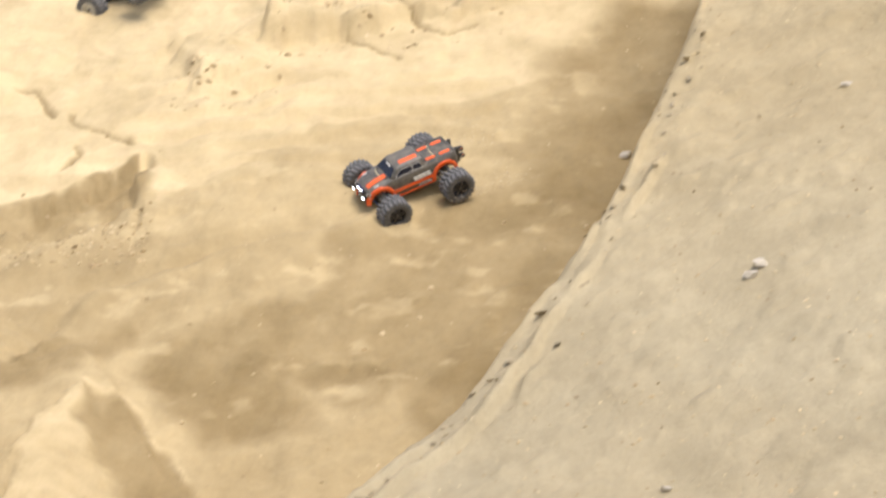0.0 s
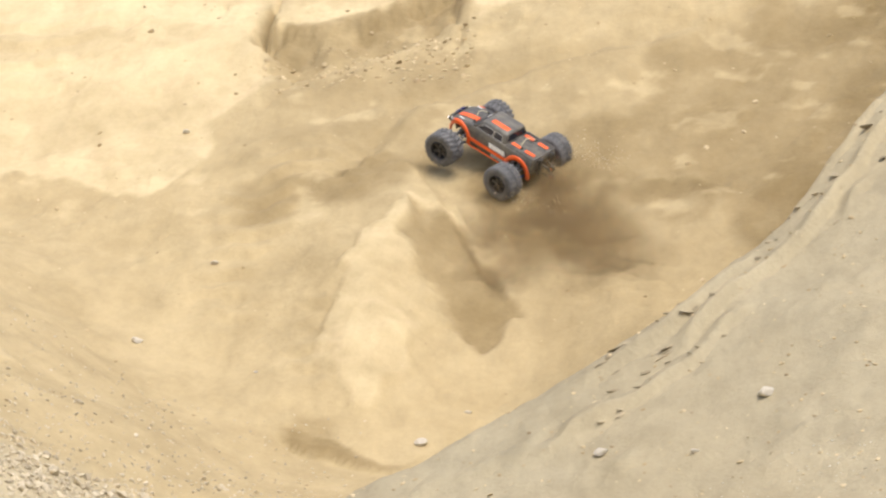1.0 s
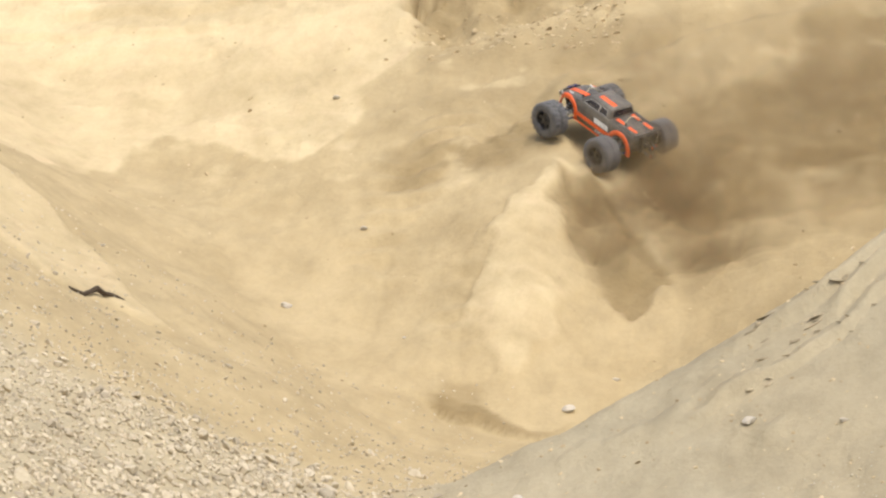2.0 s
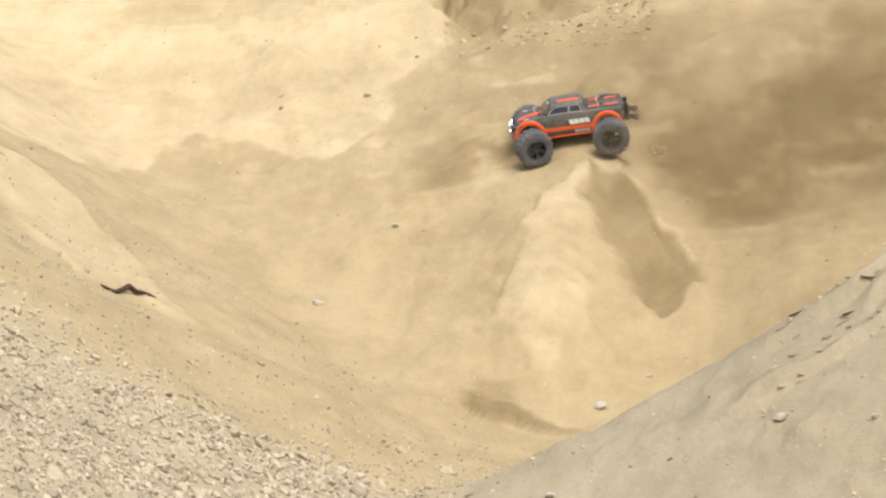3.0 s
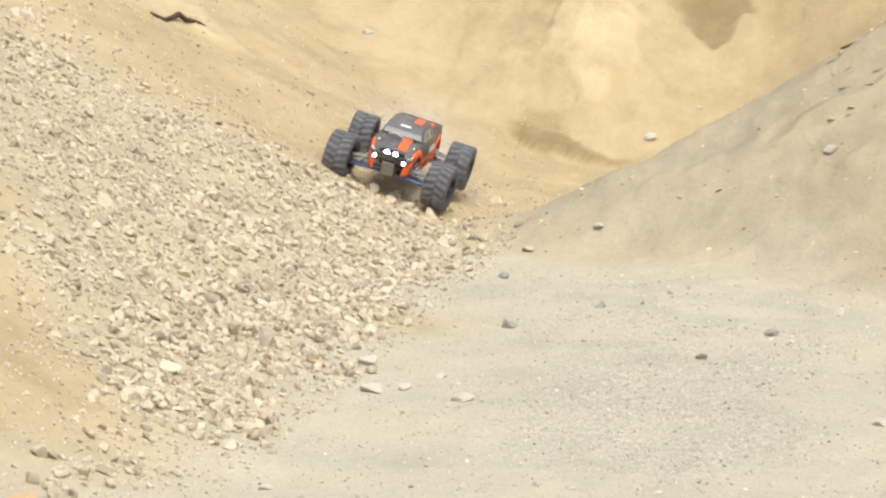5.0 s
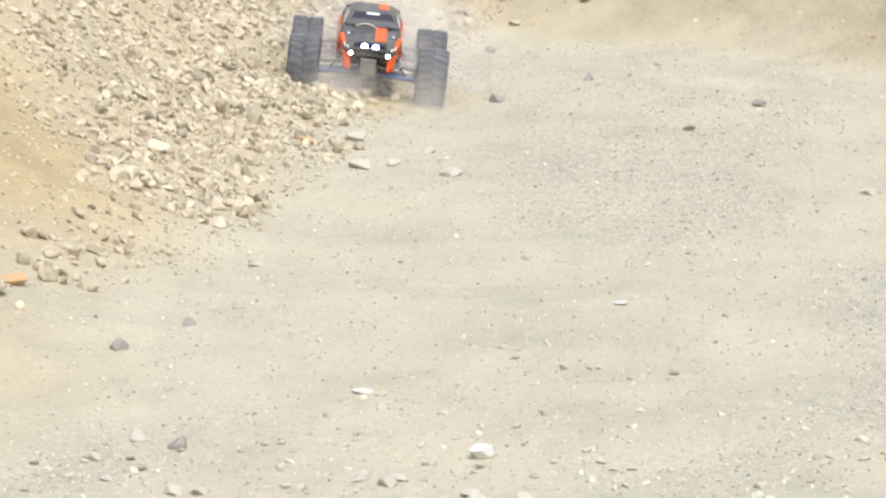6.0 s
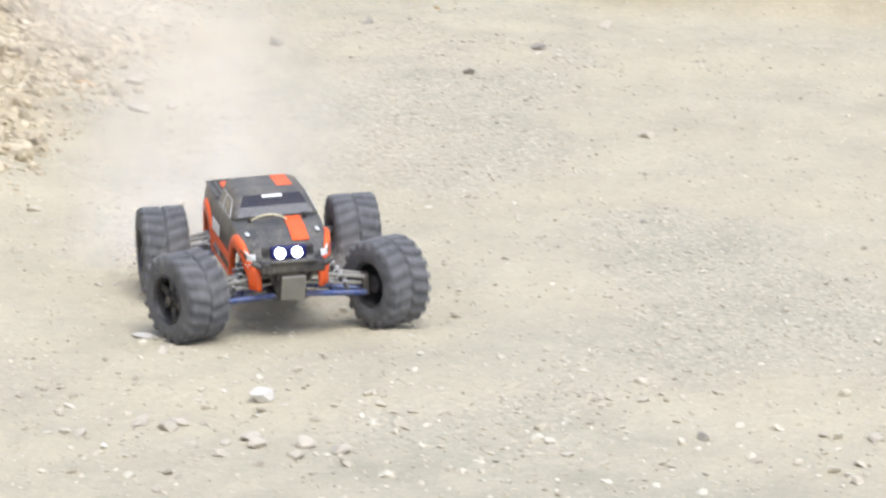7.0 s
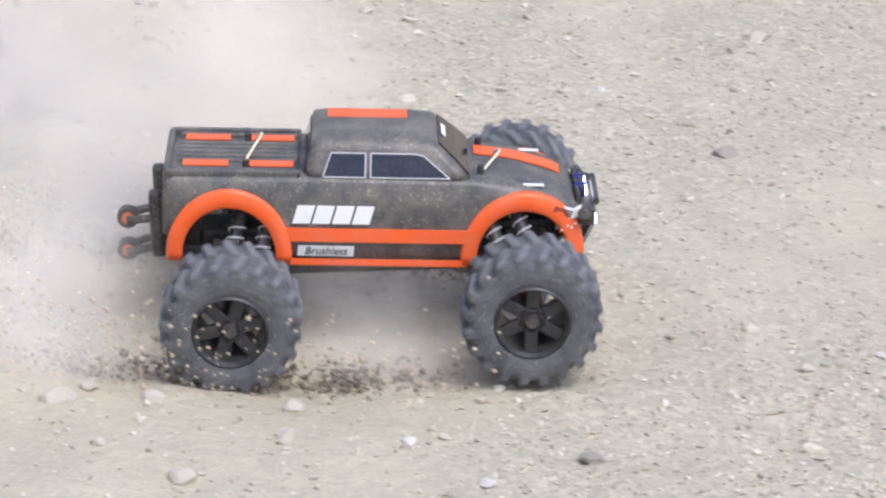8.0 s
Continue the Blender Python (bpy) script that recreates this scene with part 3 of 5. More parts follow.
def build_ground():
    gx = spread(-4.6, 2.3, 0.0145, 1500)
    gy = np.concatenate((np.arange(2.6, 10.0, 0.04), np.arange(10.0, 12.6, 0.021), np.arange(12.6, 18.2, 0.0145)))
    gy = np.concatenate((2.6 - (2.6 - spread(2.6, 2.9, 0.04, 1500))[: np.searchsorted(spread(2.6, 2.9, 0.04, 1500), 2.599)], gy, spread(18.1, 18.2, 0.0145, 1500)[spread(18.1, 18.2, 0.0145, 1500) > gy[-1] + 0.01]))
    X, Y = np.meshgrid(gx, gy)
    n, m = X.shape
    cut = int(np.searchsorted(gy, 12.4))
    bands = (slice(0, cut), slice(cut, n))
    Z = np.concatenate([height(X[k], Y[k]) for k in bands])
    LIE.extend((gx, gy, Z))
    v = np.stack((X, Y, Z), -1).reshape(-1, 3)
    i = np.arange(n * m).reshape(n, m)
    q = np.stack((i[:-1, :-1], i[:-1, 1:], i[1:, 1:], i[1:, :-1]), -1).reshape(-1, 4)
    me = mesh_of("ground", v, q, SAND)
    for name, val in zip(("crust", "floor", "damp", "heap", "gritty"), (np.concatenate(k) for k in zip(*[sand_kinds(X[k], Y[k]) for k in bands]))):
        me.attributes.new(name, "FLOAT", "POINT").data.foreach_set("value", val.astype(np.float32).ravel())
    return tagged(new("ground", me), "dry sand and grit floor of a pit rising into banks", "ground", kind="structure")


def ball(level):
    bm = bmesh.new()
    bmesh.ops.create_icosphere(bm, subdivisions=level, radius=1.0)
    v, f = np.array([p.co for p in bm.verts]), np.array([[p.index for p in q.verts] for q in bm.faces])
    bm.free()
    return v, f


def scatter(name, label, at, sizes, level, mat, seed, flat=(0.45, 0.85), sink=0.25, heading=None, long=1.0):
    """Many broken stones, too many to count, in one mesh lying on the ground."""
    rng = np.random.default_rng(seed)
    v, f = ball(level)
    n = len(at)
    shape = v[None] * (1 + 0.22 * np.sin(v[None, :, [1, 2, 0]] * rng.uniform(1.5, 4.0, (n, 1, 3)) + rng.uniform(0, 6.3, (n, 1, 3))))
    cut = rng.normal(size=(n, 7, 3))
    cut /= np.linalg.norm(cut, axis=2, keepdims=True)
    for k in range(7):
        d = np.einsum("nvi,ni->nv", shape, cut[:, k])
        shape = shape - np.maximum(d - rng.uniform(0.36, 0.66, (n, 1)), 0)[..., None] * cut[:, None, k]
    shape = shape * np.stack((np.ones(n), rng.uniform(0.72, 1.0, n), rng.uniform(*flat, n)), 1)[:, None]
    shape = shape * (long, 1, 1)
    a = rng.uniform(0, 2 * np.pi, n) if heading is None else heading + rng.normal(0, 0.2, n)
    tx, ty = rng.normal(0, 0.22, n), rng.normal(0, 0.22, n)
    x, y, z = shape[..., 0], shape[..., 1], shape[..., 2]
    c, s = np.cos(a)[:, None], np.sin(a)[:, None]
    x, y = x * c - y * s, x * s + y * c
    z = z + tx[:, None] * x + ty[:, None] * y
    r = sizes[:, None] / 2
    base = lie(at[:, 0], at[:, 1])
    gx = (lie(at[:, 0] + 0.05, at[:, 1]) - base) / 0.05
    gy = (lie(at[:, 0], at[:, 1] + 0.05) - base) / 0.05
    z = z + 0.25 * (gx[:, None] * x + gy[:, None] * y)
    P = np.stack((at[:, :1] + x * r, at[:, 1:] + y * r, base[:, None] + (z + flat[0] * (1 - 2 * sink)) * r), -1)
    F = f[None] + (np.arange(n) * len(v))[:, None, None]
    ob = new(name, mesh_of(name, P.reshape(-1, 3), F.reshape(-1, 3), mat, False))
    return tagged(ob, label, name.replace("_", " "), kind="stuff")


def build_gravel():
    rng = np.random.default_rng(4)
    # spill of broken stone down the west bank, fanning out at its foot
    at = np.stack((rng.uniform(-4.2, -1.50, 52000), rng.uniform(5.9, 12.2, 52000)), 1)
    x, y = at.T
    up, dens = -1.72 - x, gravel_cover(x, y)
    dens = dens * (0.50 + 0.50 * step(-0.5, 0.3, fbm(x * 2.5, y * 2.5, 3, 54)))
    toe = 0.5 * np.exp(-((up - 0.10) / 0.09) ** 2) * step(6.1, 6.4, y) * step(7.6, 7.2, y) * step(-0.3, 0.3, fbm(x * 4, y * 4, 3, 55))
    at = at[rng.uniform(0, 1, len(at)) < 0.70 * np.maximum(dens, toe) + 0.006 * (y > 9) + 0.010 * (up > 0)]
    foot = step(0.9, 0.0, -1.75 - at[:, 0])
    size = 0.012 + 0.036 * rng.beta(1.1, 4.0, len(at)) + 0.028 * foot * rng.beta(1.3, 3, len(at)) + 0.025 * (rng.uniform(0, 1, len(at)) < 0.02)
    large = size > 0.034
    scatter("gravel", "loose pale broken gravel spilling down the sand bank", at[large], size[large], 2, GRAVEL, 5, (0.60, 1.0), 0.22)
    scatter("gravel", "small pale broken gravel filling the spill", at[~large], size[~large], 1, GRAVEL, 13, (0.60, 1.0), 0.22)
    # grit of the pit floor, thickest where the camera passes close
    at = np.stack((rng.uniform(-2.2, 1.9, 170000), 2.9 + 7.6 * rng.uniform(0, 1, 170000) ** 1.35), 1)
    at = at[rng.uniform(0, 1, len(at)) < 0.20 + 0.36 * gritty_at(*at.T)]
    size = 0.005 + 0.011 * rng.beta(1.1, 4.0, len(at)) + 0.008 * (rng.uniform(0, 1, len(at)) < 0.015)
    scatter("grit", "fine pale grit strewn over the pit floor", at, size, 1, GRIT, 6)
    # pebbles worked loose on the floor
    near = np.stack((rng.uniform(-1.55, 0.7, 330), rng.normal(5.05, 0.30, 330)), 1)
    wide = np.stack((rng.uniform(-1.7, 1.5, 330), rng.uniform(3.1, 9.5, 330)), 1)
    at = np.concatenate((near, wide))
    scatter("pebbles", "pale pebbles worked loose on the pit floor", at, 0.010 + 0.026 * rng.beta(1.1, 3.0, len(at)), 2, GRIT, 11, (0.4, 0.75), 0.3)
    # chips among and above the gravel
    at = np.stack((rng.uniform(-4.2, -1.5, 30000), rng.uniform(6.6, 13.2, 30000)), 1)
    x, y = at.T
    up = -1.83 - x
    keep = 0.10 + 0.5 * step(-0.5, 0.4, y - 6.4 - 2.3 * up) * step(1.6, -0.6, y - 11.4 + 1.0 * up) * step(-0.3, 0.3, fbm(x * 1.7, y * 1.7, 3, 58) + 0.2)
    at = at[(rng.uniform(0, 1, len(at)) < keep) & (up > -0.25)]
    scatter("gravel_chips", "small stone chips scattered over the bank", at, 0.008 + 0.016 * rng.beta(1.2, 3, len(at)), 1, GRAVEL, 8, (0.6, 1.0))
    # clods and chips on the sand wall and the mound
    at = np.stack((rng.uniform(-4.2, 2.2, 9000), rng.uniform(9.8, 17.5, 9000)), 1)
    patch = step(0.0, 0.8, fbm(at[:, 0] * 0.9, at[:, 1] * 0.9, 4, 61)) + 1.6 * (mound_height(*at.T) > np.maximum(wall_height(*at.T), 0.02)) + 0.8 * np.exp(-((at[:, 0] + 1.6) / 0.5) ** 2 - ((at[:, 1] - 15.4) / 0.3) ** 2)
    at = at[rng.uniform(0, 1, len(at)) < 0.05 + 0.33 * patch]
    size = 0.012 + 0.045 * rng.beta(0.9, 7.0, len(at))
    scatter("sand_clods", "small sandy clods strewn over the slopes", at, size, 1, CLOD, 7, (0.22, 0.6), 0.35)

    # slabs of crust broken off along the crest of the mound
    x = rng.uniform(-0.6, 1.1, 90)
    back = rng.choice((-0.10, -0.20, -0.36, -0.50), 90) + rng.normal(0, 0.035, 90)
    at = np.stack((x, ridge_y(x) + back), 1)
    run = np.arctan2(ridge_y(x + 0.05) - ridge_y(x - 0.05), 0.1)
    scatter("crust_slabs", "thin broken slabs of sand crust below the crest", at, 0.015 + 0.035 * rng.beta(1.2, 3, 90), 2, SLAB, 9, (0.25, 0.5), 0.55, run, 2.6)
    # crumbled lumps on and under the ledges of the wall
    spots = []
    for west, east, south, north, n in ((-2.35, -1.35, 15.5, 15.95, 260), (-1.35, -0.8, 16.7, 17.1, 60), (-0.95, 0.4, 17.25, 17.75, 110), (-1.3, -0.1, 13.9, 15.4, 14), (-0.5, 0.9, 14.8, 16.6, 24), (-3.4, -2.2, 14.9, 16.6, 16)):
        spots.append(np.stack((rng.uniform(west, east, n), rng.uniform(south, north, n)), 1))
    at = np.concatenate(spots)
    scatter("sand_lumps", "crumbling lumps of firm sand on the wall", at, 0.016 + 0.06 * rng.beta(1.0, 5.0, len(at)), 2, CLOD, 10, (0.35, 0.7), 0.55)


SLAB = stone_material("slab_sand", (0.22, 0.18, 0.11), (0.33, 0.27, 0.17), (0.42, 0.35, 0.23))
CLOD = stone_material("sandy_clod", (0.28, 0.20, 0.10), (0.48, 0.37, 0.21), (0.62, 0.50, 0.31))

# east, north, size of single stones, by look
PALE_STONES = [
    (-1.27, 7.95, 0.063), (-1.52, 8.08, 0.072), (-1.61, 8.47, 0.080), (-1.39, 8.35, 0.043),
    (-1.45, 8.12, 0.045), (-0.45, 9.62, 0.049), (-0.27, 7.76, 0.047), (-1.02, 5.57, 0.027),
    (-1.40, 5.37, 0.046), (-0.97, 5.08, 0.032), (-0.92, 5.06, 0.044), (-1.21, 5.01, 0.037),
    (-1.25, 4.83, 0.041), (-1.25, 5.00, 0.046), (-0.77, 4.98, 0.037), (-0.70, 5.00, 0.040),
    (-0.64, 4.97, 0.036), (-0.82, 4.93, 0.031), (-0.31, 4.99, 0.031), (-0.26, 5.30, 0.024),
    (-1.05, 5.01, 0.032), (-1.37, 5.05, 0.023), (-1.51, 6.83, 0.038), (-1.43, 5.20, 0.039),
    (0.18, 5.09, 0.028), (0.10, 5.13, 0.023), (-0.70, 4.93, 0.036), (-0.78, 5.01, 0.042),
    (-0.73, 4.60, 0.024), (-0.70, 4.61, 0.024),
]
MORE_PALE_STONES = [
    (-0.88, 4.74, 0.020), (-0.13, 4.55, 0.030), (-0.91, 5.09, 0.037), (-0.97, 5.11, 0.034),
    (-0.82, 4.99, 0.023), (-0.21, 4.27, 0.027), (-0.26, 3.90, 0.044), (-0.16, 3.90, 0.021),
    (0.19, 3.74, 0.039), (0.14, 3.75, 0.024), (-0.16, 3.56, 0.027), (-0.27, 3.45, 0.027),
    (0.02, 3.51, 0.028), (-0.02, 3.45, 0.032), (0.09, 3.47, 0.031), (0.38, 4.51, 0.030),
    (0.58, 3.76, 0.032), (-0.39, 3.52, 0.020), (0.33, 3.97, 0.018), (0.18, 5.10, 0.028),
    (0.23, 3.34, 0.031), (0.12, 3.24, 0.036), (0.83, 3.53, 0.021), (1.05, 4.97, 0.053),
    (0.25, 3.46, 0.031), (-0.01, 3.46, 0.032), (0.40, 3.35, 0.016), (0.03, 3.32, 0.019),
]
SLOPE_STONES = [
    (1.13, 12.07, 0.085),
    (-1.29, 10.90, 0.048), (0.88, 16.17, 0.081), (1.09, 12.02, 0.072), (1.58, 13.22, 0.053),
    (-0.54, 10.87, 0.062), (-0.24, 10.70, 0.039), (-0.01, 10.91, 0.082), (-2.58, 13.70, 0.051),
    (-1.19, 13.38, 0.036), (-3.19, 13.03, 0.031), (-1.35, 13.10, 0.040), (-2.35, 14.24, 0.048),
    (-2.59, 13.70, 0.051), (-1.35, 13.09, 0.057), (-2.06, 13.49, 0.023), (-3.75, 12.94, 0.067),
    (-2.64, 15.29, 0.052),
]
GREY_STONES = [
    (-0.61, 9.13, 0.049), (-0.76, 8.64, 0.035), (-1.13, 9.58, 0.042), (-1.02, 9.66, 0.020),
    (-1.35, 9.22, 0.057), (-1.51, 10.23, 0.045), (-1.31, 5.30, 0.045), (-0.09, 5.09, 0.032),
    (-1.50, 6.17, 0.035), (-1.59, 5.98, 0.044), (-0.24, 6.74, 0.023), (0.01, 4.49, 0.034),
    (0.52, 4.10, 0.032), (0.88, 4.34, 0.039), (0.55, 3.28, 0.031), 
]
WHITE_STONES = [
    (-0.71, 6.51, 0.033), (-1.08, 5.72, 0.036), (-0.80, 5.26, 0.057), (0.07, 4.24, 0.024),
    (-0.80, 4.18, 0.054), (0.36, 3.33, 0.024), (0.43, 3.21, 0.025), (0.76, 4.68, 0.018),
    (0.93, 3.58, 0.017), (0.72, 10.99, 0.051),
]
OCHRE_STONES = [(-1.70, 8.31, 0.057), (-1.86, 6.24, 0.064)]


def stone_mesh(seed, mat):
    """One weathered lump of unit size, cut by a few fracture planes."""
    rng = random.Random(seed)
    bm = bmesh.new()
    bmesh.ops.create_icosphere(bm, subdivisions=3, radius=0.5)
    cuts = [(Vector((rng.gauss(0, 1), rng.gauss(0, 1), rng.gauss(0, 1))).normalized(), rng.uniform(0.22, 0.38)) for _ in range(10)]
    for v in bm.verts:
        v.co.x *= 1.12
        for way, far in cuts:
            d = v.co.dot(way) - far
            if d > 0:
                v.co -= way * d
        v.co *= 1 + 0.10 * noise.noise(v.co * 3.5 + Vector((seed, 0, 0)))
    flat = rng.uniform(0.45, 0.75)
    for v in bm.verts:
        v.co.z *= flat
    me = bpy.data.meshes.new("stone")
    bm.to_mesh(me)
    bm.free()
    me.materials.append(mat)
    return me


def build_stones():
    rng = random.Random(12)
    for rows, mat, label in ((PALE_STONES + MORE_PALE_STONES, PALE, "pale angular stone lying on the gritty floor"),
                             (SLOPE_STONES, PALE, "pale sandy stone resting on the slope"),
                             (GREY_STONES, GREY, "dark grey stone lying on the gritty floor"),
                             (WHITE_STONES, WHITE, "whitish stone lying on the sand"),
                             (OCHRE_STONES, OCHRE, "ochre stone beside the gravel spill")):
        meshes = [stone_mesh(rng.randint(1, 999), mat) for _ in range(6)]
        for x, y, size in rows:
            ob = new("stone", rng.choice(meshes))
            z = float(lie(np.array([x]), np.array([y]))[0])
            ob.matrix_basis = pose(x, y, z + 0.12 * size, rng.uniform(-12, 12), rng.uniform(-12, 12), rng.uniform(0, 360)) @ Matrix.Diagonal((size, size * rng.uniform(0.75, 1), size * rng.uniform(0.8, 1.1), 1))
            tagged(ob, label, "stone", "loose stones in the pit")


def build_crack_strip():
    """A dark bent strip, added for the shaded line of a crack in the bank."""
    bm = bmesh.new()
    x0, y0, x1, y1 = -3.06, 11.98, -2.93, 12.30
    rings = []
    for k in range(9):
        u = k / 8
        x, y = x0 + (x1 - x0) * u, y0 + (y1 - y0) * u
        z = float(lie(np.array([x]), np.array([y]))[0]) + (0.012, 0.004, 0.002, 0.016, 0.028, 0.016, 0.008, 0.004, 0.0)[k]
        r = (0.003, 0.008, 0.010, 0.009, 0.012, 0.010, 0.008, 0.006, 0.002)[k]
        rings.append([bm.verts.new((x + r * math.cos(a) * 0.8, y, z + r * math.sin(a))) for a in (0, 1.05, 2.1, 3.14, 4.2, 5.25)])
    for a, b in zip(rings, rings[1:]):
        for k in range(6):
            bm.faces.new((a[k], a[(k + 1) % 6], b[(k + 1) % 6], b[k]))
    bm.faces.new(rings[0]), bm.faces.new(rings[-1][::-1])
    me = bpy.data.meshes.new("root")
    bm.to_mesh(me)
    bm.free()
    me.materials.append(CRACK_DARK)
    tagged(new("root", me), "dark bent strip added for a shaded crack in the sand bank", "root")


ground = build_ground()
build_gravel()
build_stones()
build_crack_strip()

# ---- the toy trucks ----
AXLE, TRACK, RADIUS = 0.1675, 0.1775, 0.080


def part(name, bm, mat, parent, label="", smooth=False):
    me = bpy.data.meshes.new(name)
    bmesh.ops.recalc_face_normals(bm, faces=bm.faces)
    bm.to_mesh(me)
    bm.free()
    if smooth:
        me.polygons.foreach_set("use_smooth", np.ones(len(me.polygons), bool))
    me.materials.append(mat)
    ob = new(name, me)
    ob.parent = parent
    return tagged(ob, label)


def again(ob, m):
    """The same part once more, elsewhere on its thing."""
    twin = new(ob.name.split(".")[0], ob.data)
    twin.parent, twin.matrix_basis = ob.parent, m
    return tagged(twin, ob.get("label", ""))


def block(bm, x0, x1, y0, y1, z0, z1, edge=0.0, m=Matrix()):
    r = bmesh.ops.create_cube(bm, size=1)
    for v in r["verts"]:
        v.co = m @ Vector((x0 if v.co.x < 0 else x1, y0 if v.co.y < 0 else y1, z0 if v.co.z < 0 else z1))
    if edge:
        es = list({e for v in r["verts"] for e in v.link_edges})
        bmesh.ops.bevel(bm, geom=es, offset=edge, segments=2, affect="EDGES", profile=0.5)


def rod(bm, a, b, r, seg=10):
    a, b = Vector(a), Vector(b)
    turn = (b - a).to_track_quat("Z", "Y").to_matrix().to_4x4()
    bmesh.ops.create_cone(bm, cap_ends=True, segments=seg, radius1=r, radius2=r, depth=(b - a).length, matrix=Matrix.Translation((a + b) / 2) @ turn)


def loft(bm, rings, caps=True):
    made = [[bm.verts.new(p) for p in ring] for ring in rings]
    n = len(made[0])
    for a, b in zip(made, made[1:]):
        for k in range(n):
            bm.faces.new((a[k], a[(k + 1) % n], b[(k + 1) % n], b[k]))
    if caps:
        bm.faces.new(made[0]), bm.faces.new(made[-1][::-1])


def sheet(bm, rings):
    """An open skin over rows of points."""
    made = [[bm.verts.new(p) for p in ring] for ring in rings]
    for a, b in zip(made, made[1:]):
        for k in range(len(a) - 1):
            bm.faces.new((a[k], a[k + 1], b[k + 1], b[k]))


def plate(bm, pts, way, thick):
    """A thin plate with that outline."""
    a = [bm.verts.new(Vector(p)) for p in pts]
    b = [bm.verts.new(Vector(p) + Vector(way) * thick) for p in pts]
    bm.faces.new(a), bm.faces.new(b[::-1])
    for k in range(len(a)):
        bm.faces.new((a[k], a[(k + 1) % len(a)], b[(k + 1) % len(a)], b[k]))


def hull_top(x):
    return float(np.interp(x, (-0.244, -0.236, -0.09, 0.10, 0.16, 0.200, 0.224, 0.236), (0.193, 0.198, 0.199, 0.198, 0.191, 0.180, 0.169, 0.154)))


def hull_half(x):
    return float(np.interp(x, (-0.244, -0.236, -0.15, 0.10, 0.18, 0.214, 0.236), (0.076, 0.082, 0.085, 0.083, 0.078, 0.070, 0.053)))


def hull_foot(x):
    foot = float(np.interp(x, (-0.244, -0.17, -0.12, 0.12, 0.2, 0.236), (0.126, 0.110, 0.095, 0.095, 0.114, 0.134)))
    for axle in (-AXLE, AXLE):
        u = (x - axle) / 0.054
        if abs(u) < 1:
            foot = max(foot, 0.106 + 0.058 * math.sqrt(1 - u * u))
    return foot


def cab_ring(z):
    """Outline of the cab at that height, with rounded corners."""
    u = (z - 0.196) / 0.042
    x0, x1, h = -0.084 + 0.010 * u, 0.106 - 0.045 * u ** 1.15, 0.078 - 0.017 * u
    if z > 0.234:
        k = (z - 0.234) / 0.006
        x0, x1, h = x0 + 0.010 * k, x1 - 0.014 * k, h - 0.012 * k
    r, pts = 0.012, []
    for cx, cy, a0 in ((x1 - r, h - r, 0), (x0 + r, h - r, 90), (x0 + r, -h + r, 180), (x1 - r, -h + r, 270)):
        for k in range(5):
            a = radians(a0 + 22.5 * k)
            pts.append((cx + r * math.cos(a), cy + r * math.sin(a), z))
    return pts


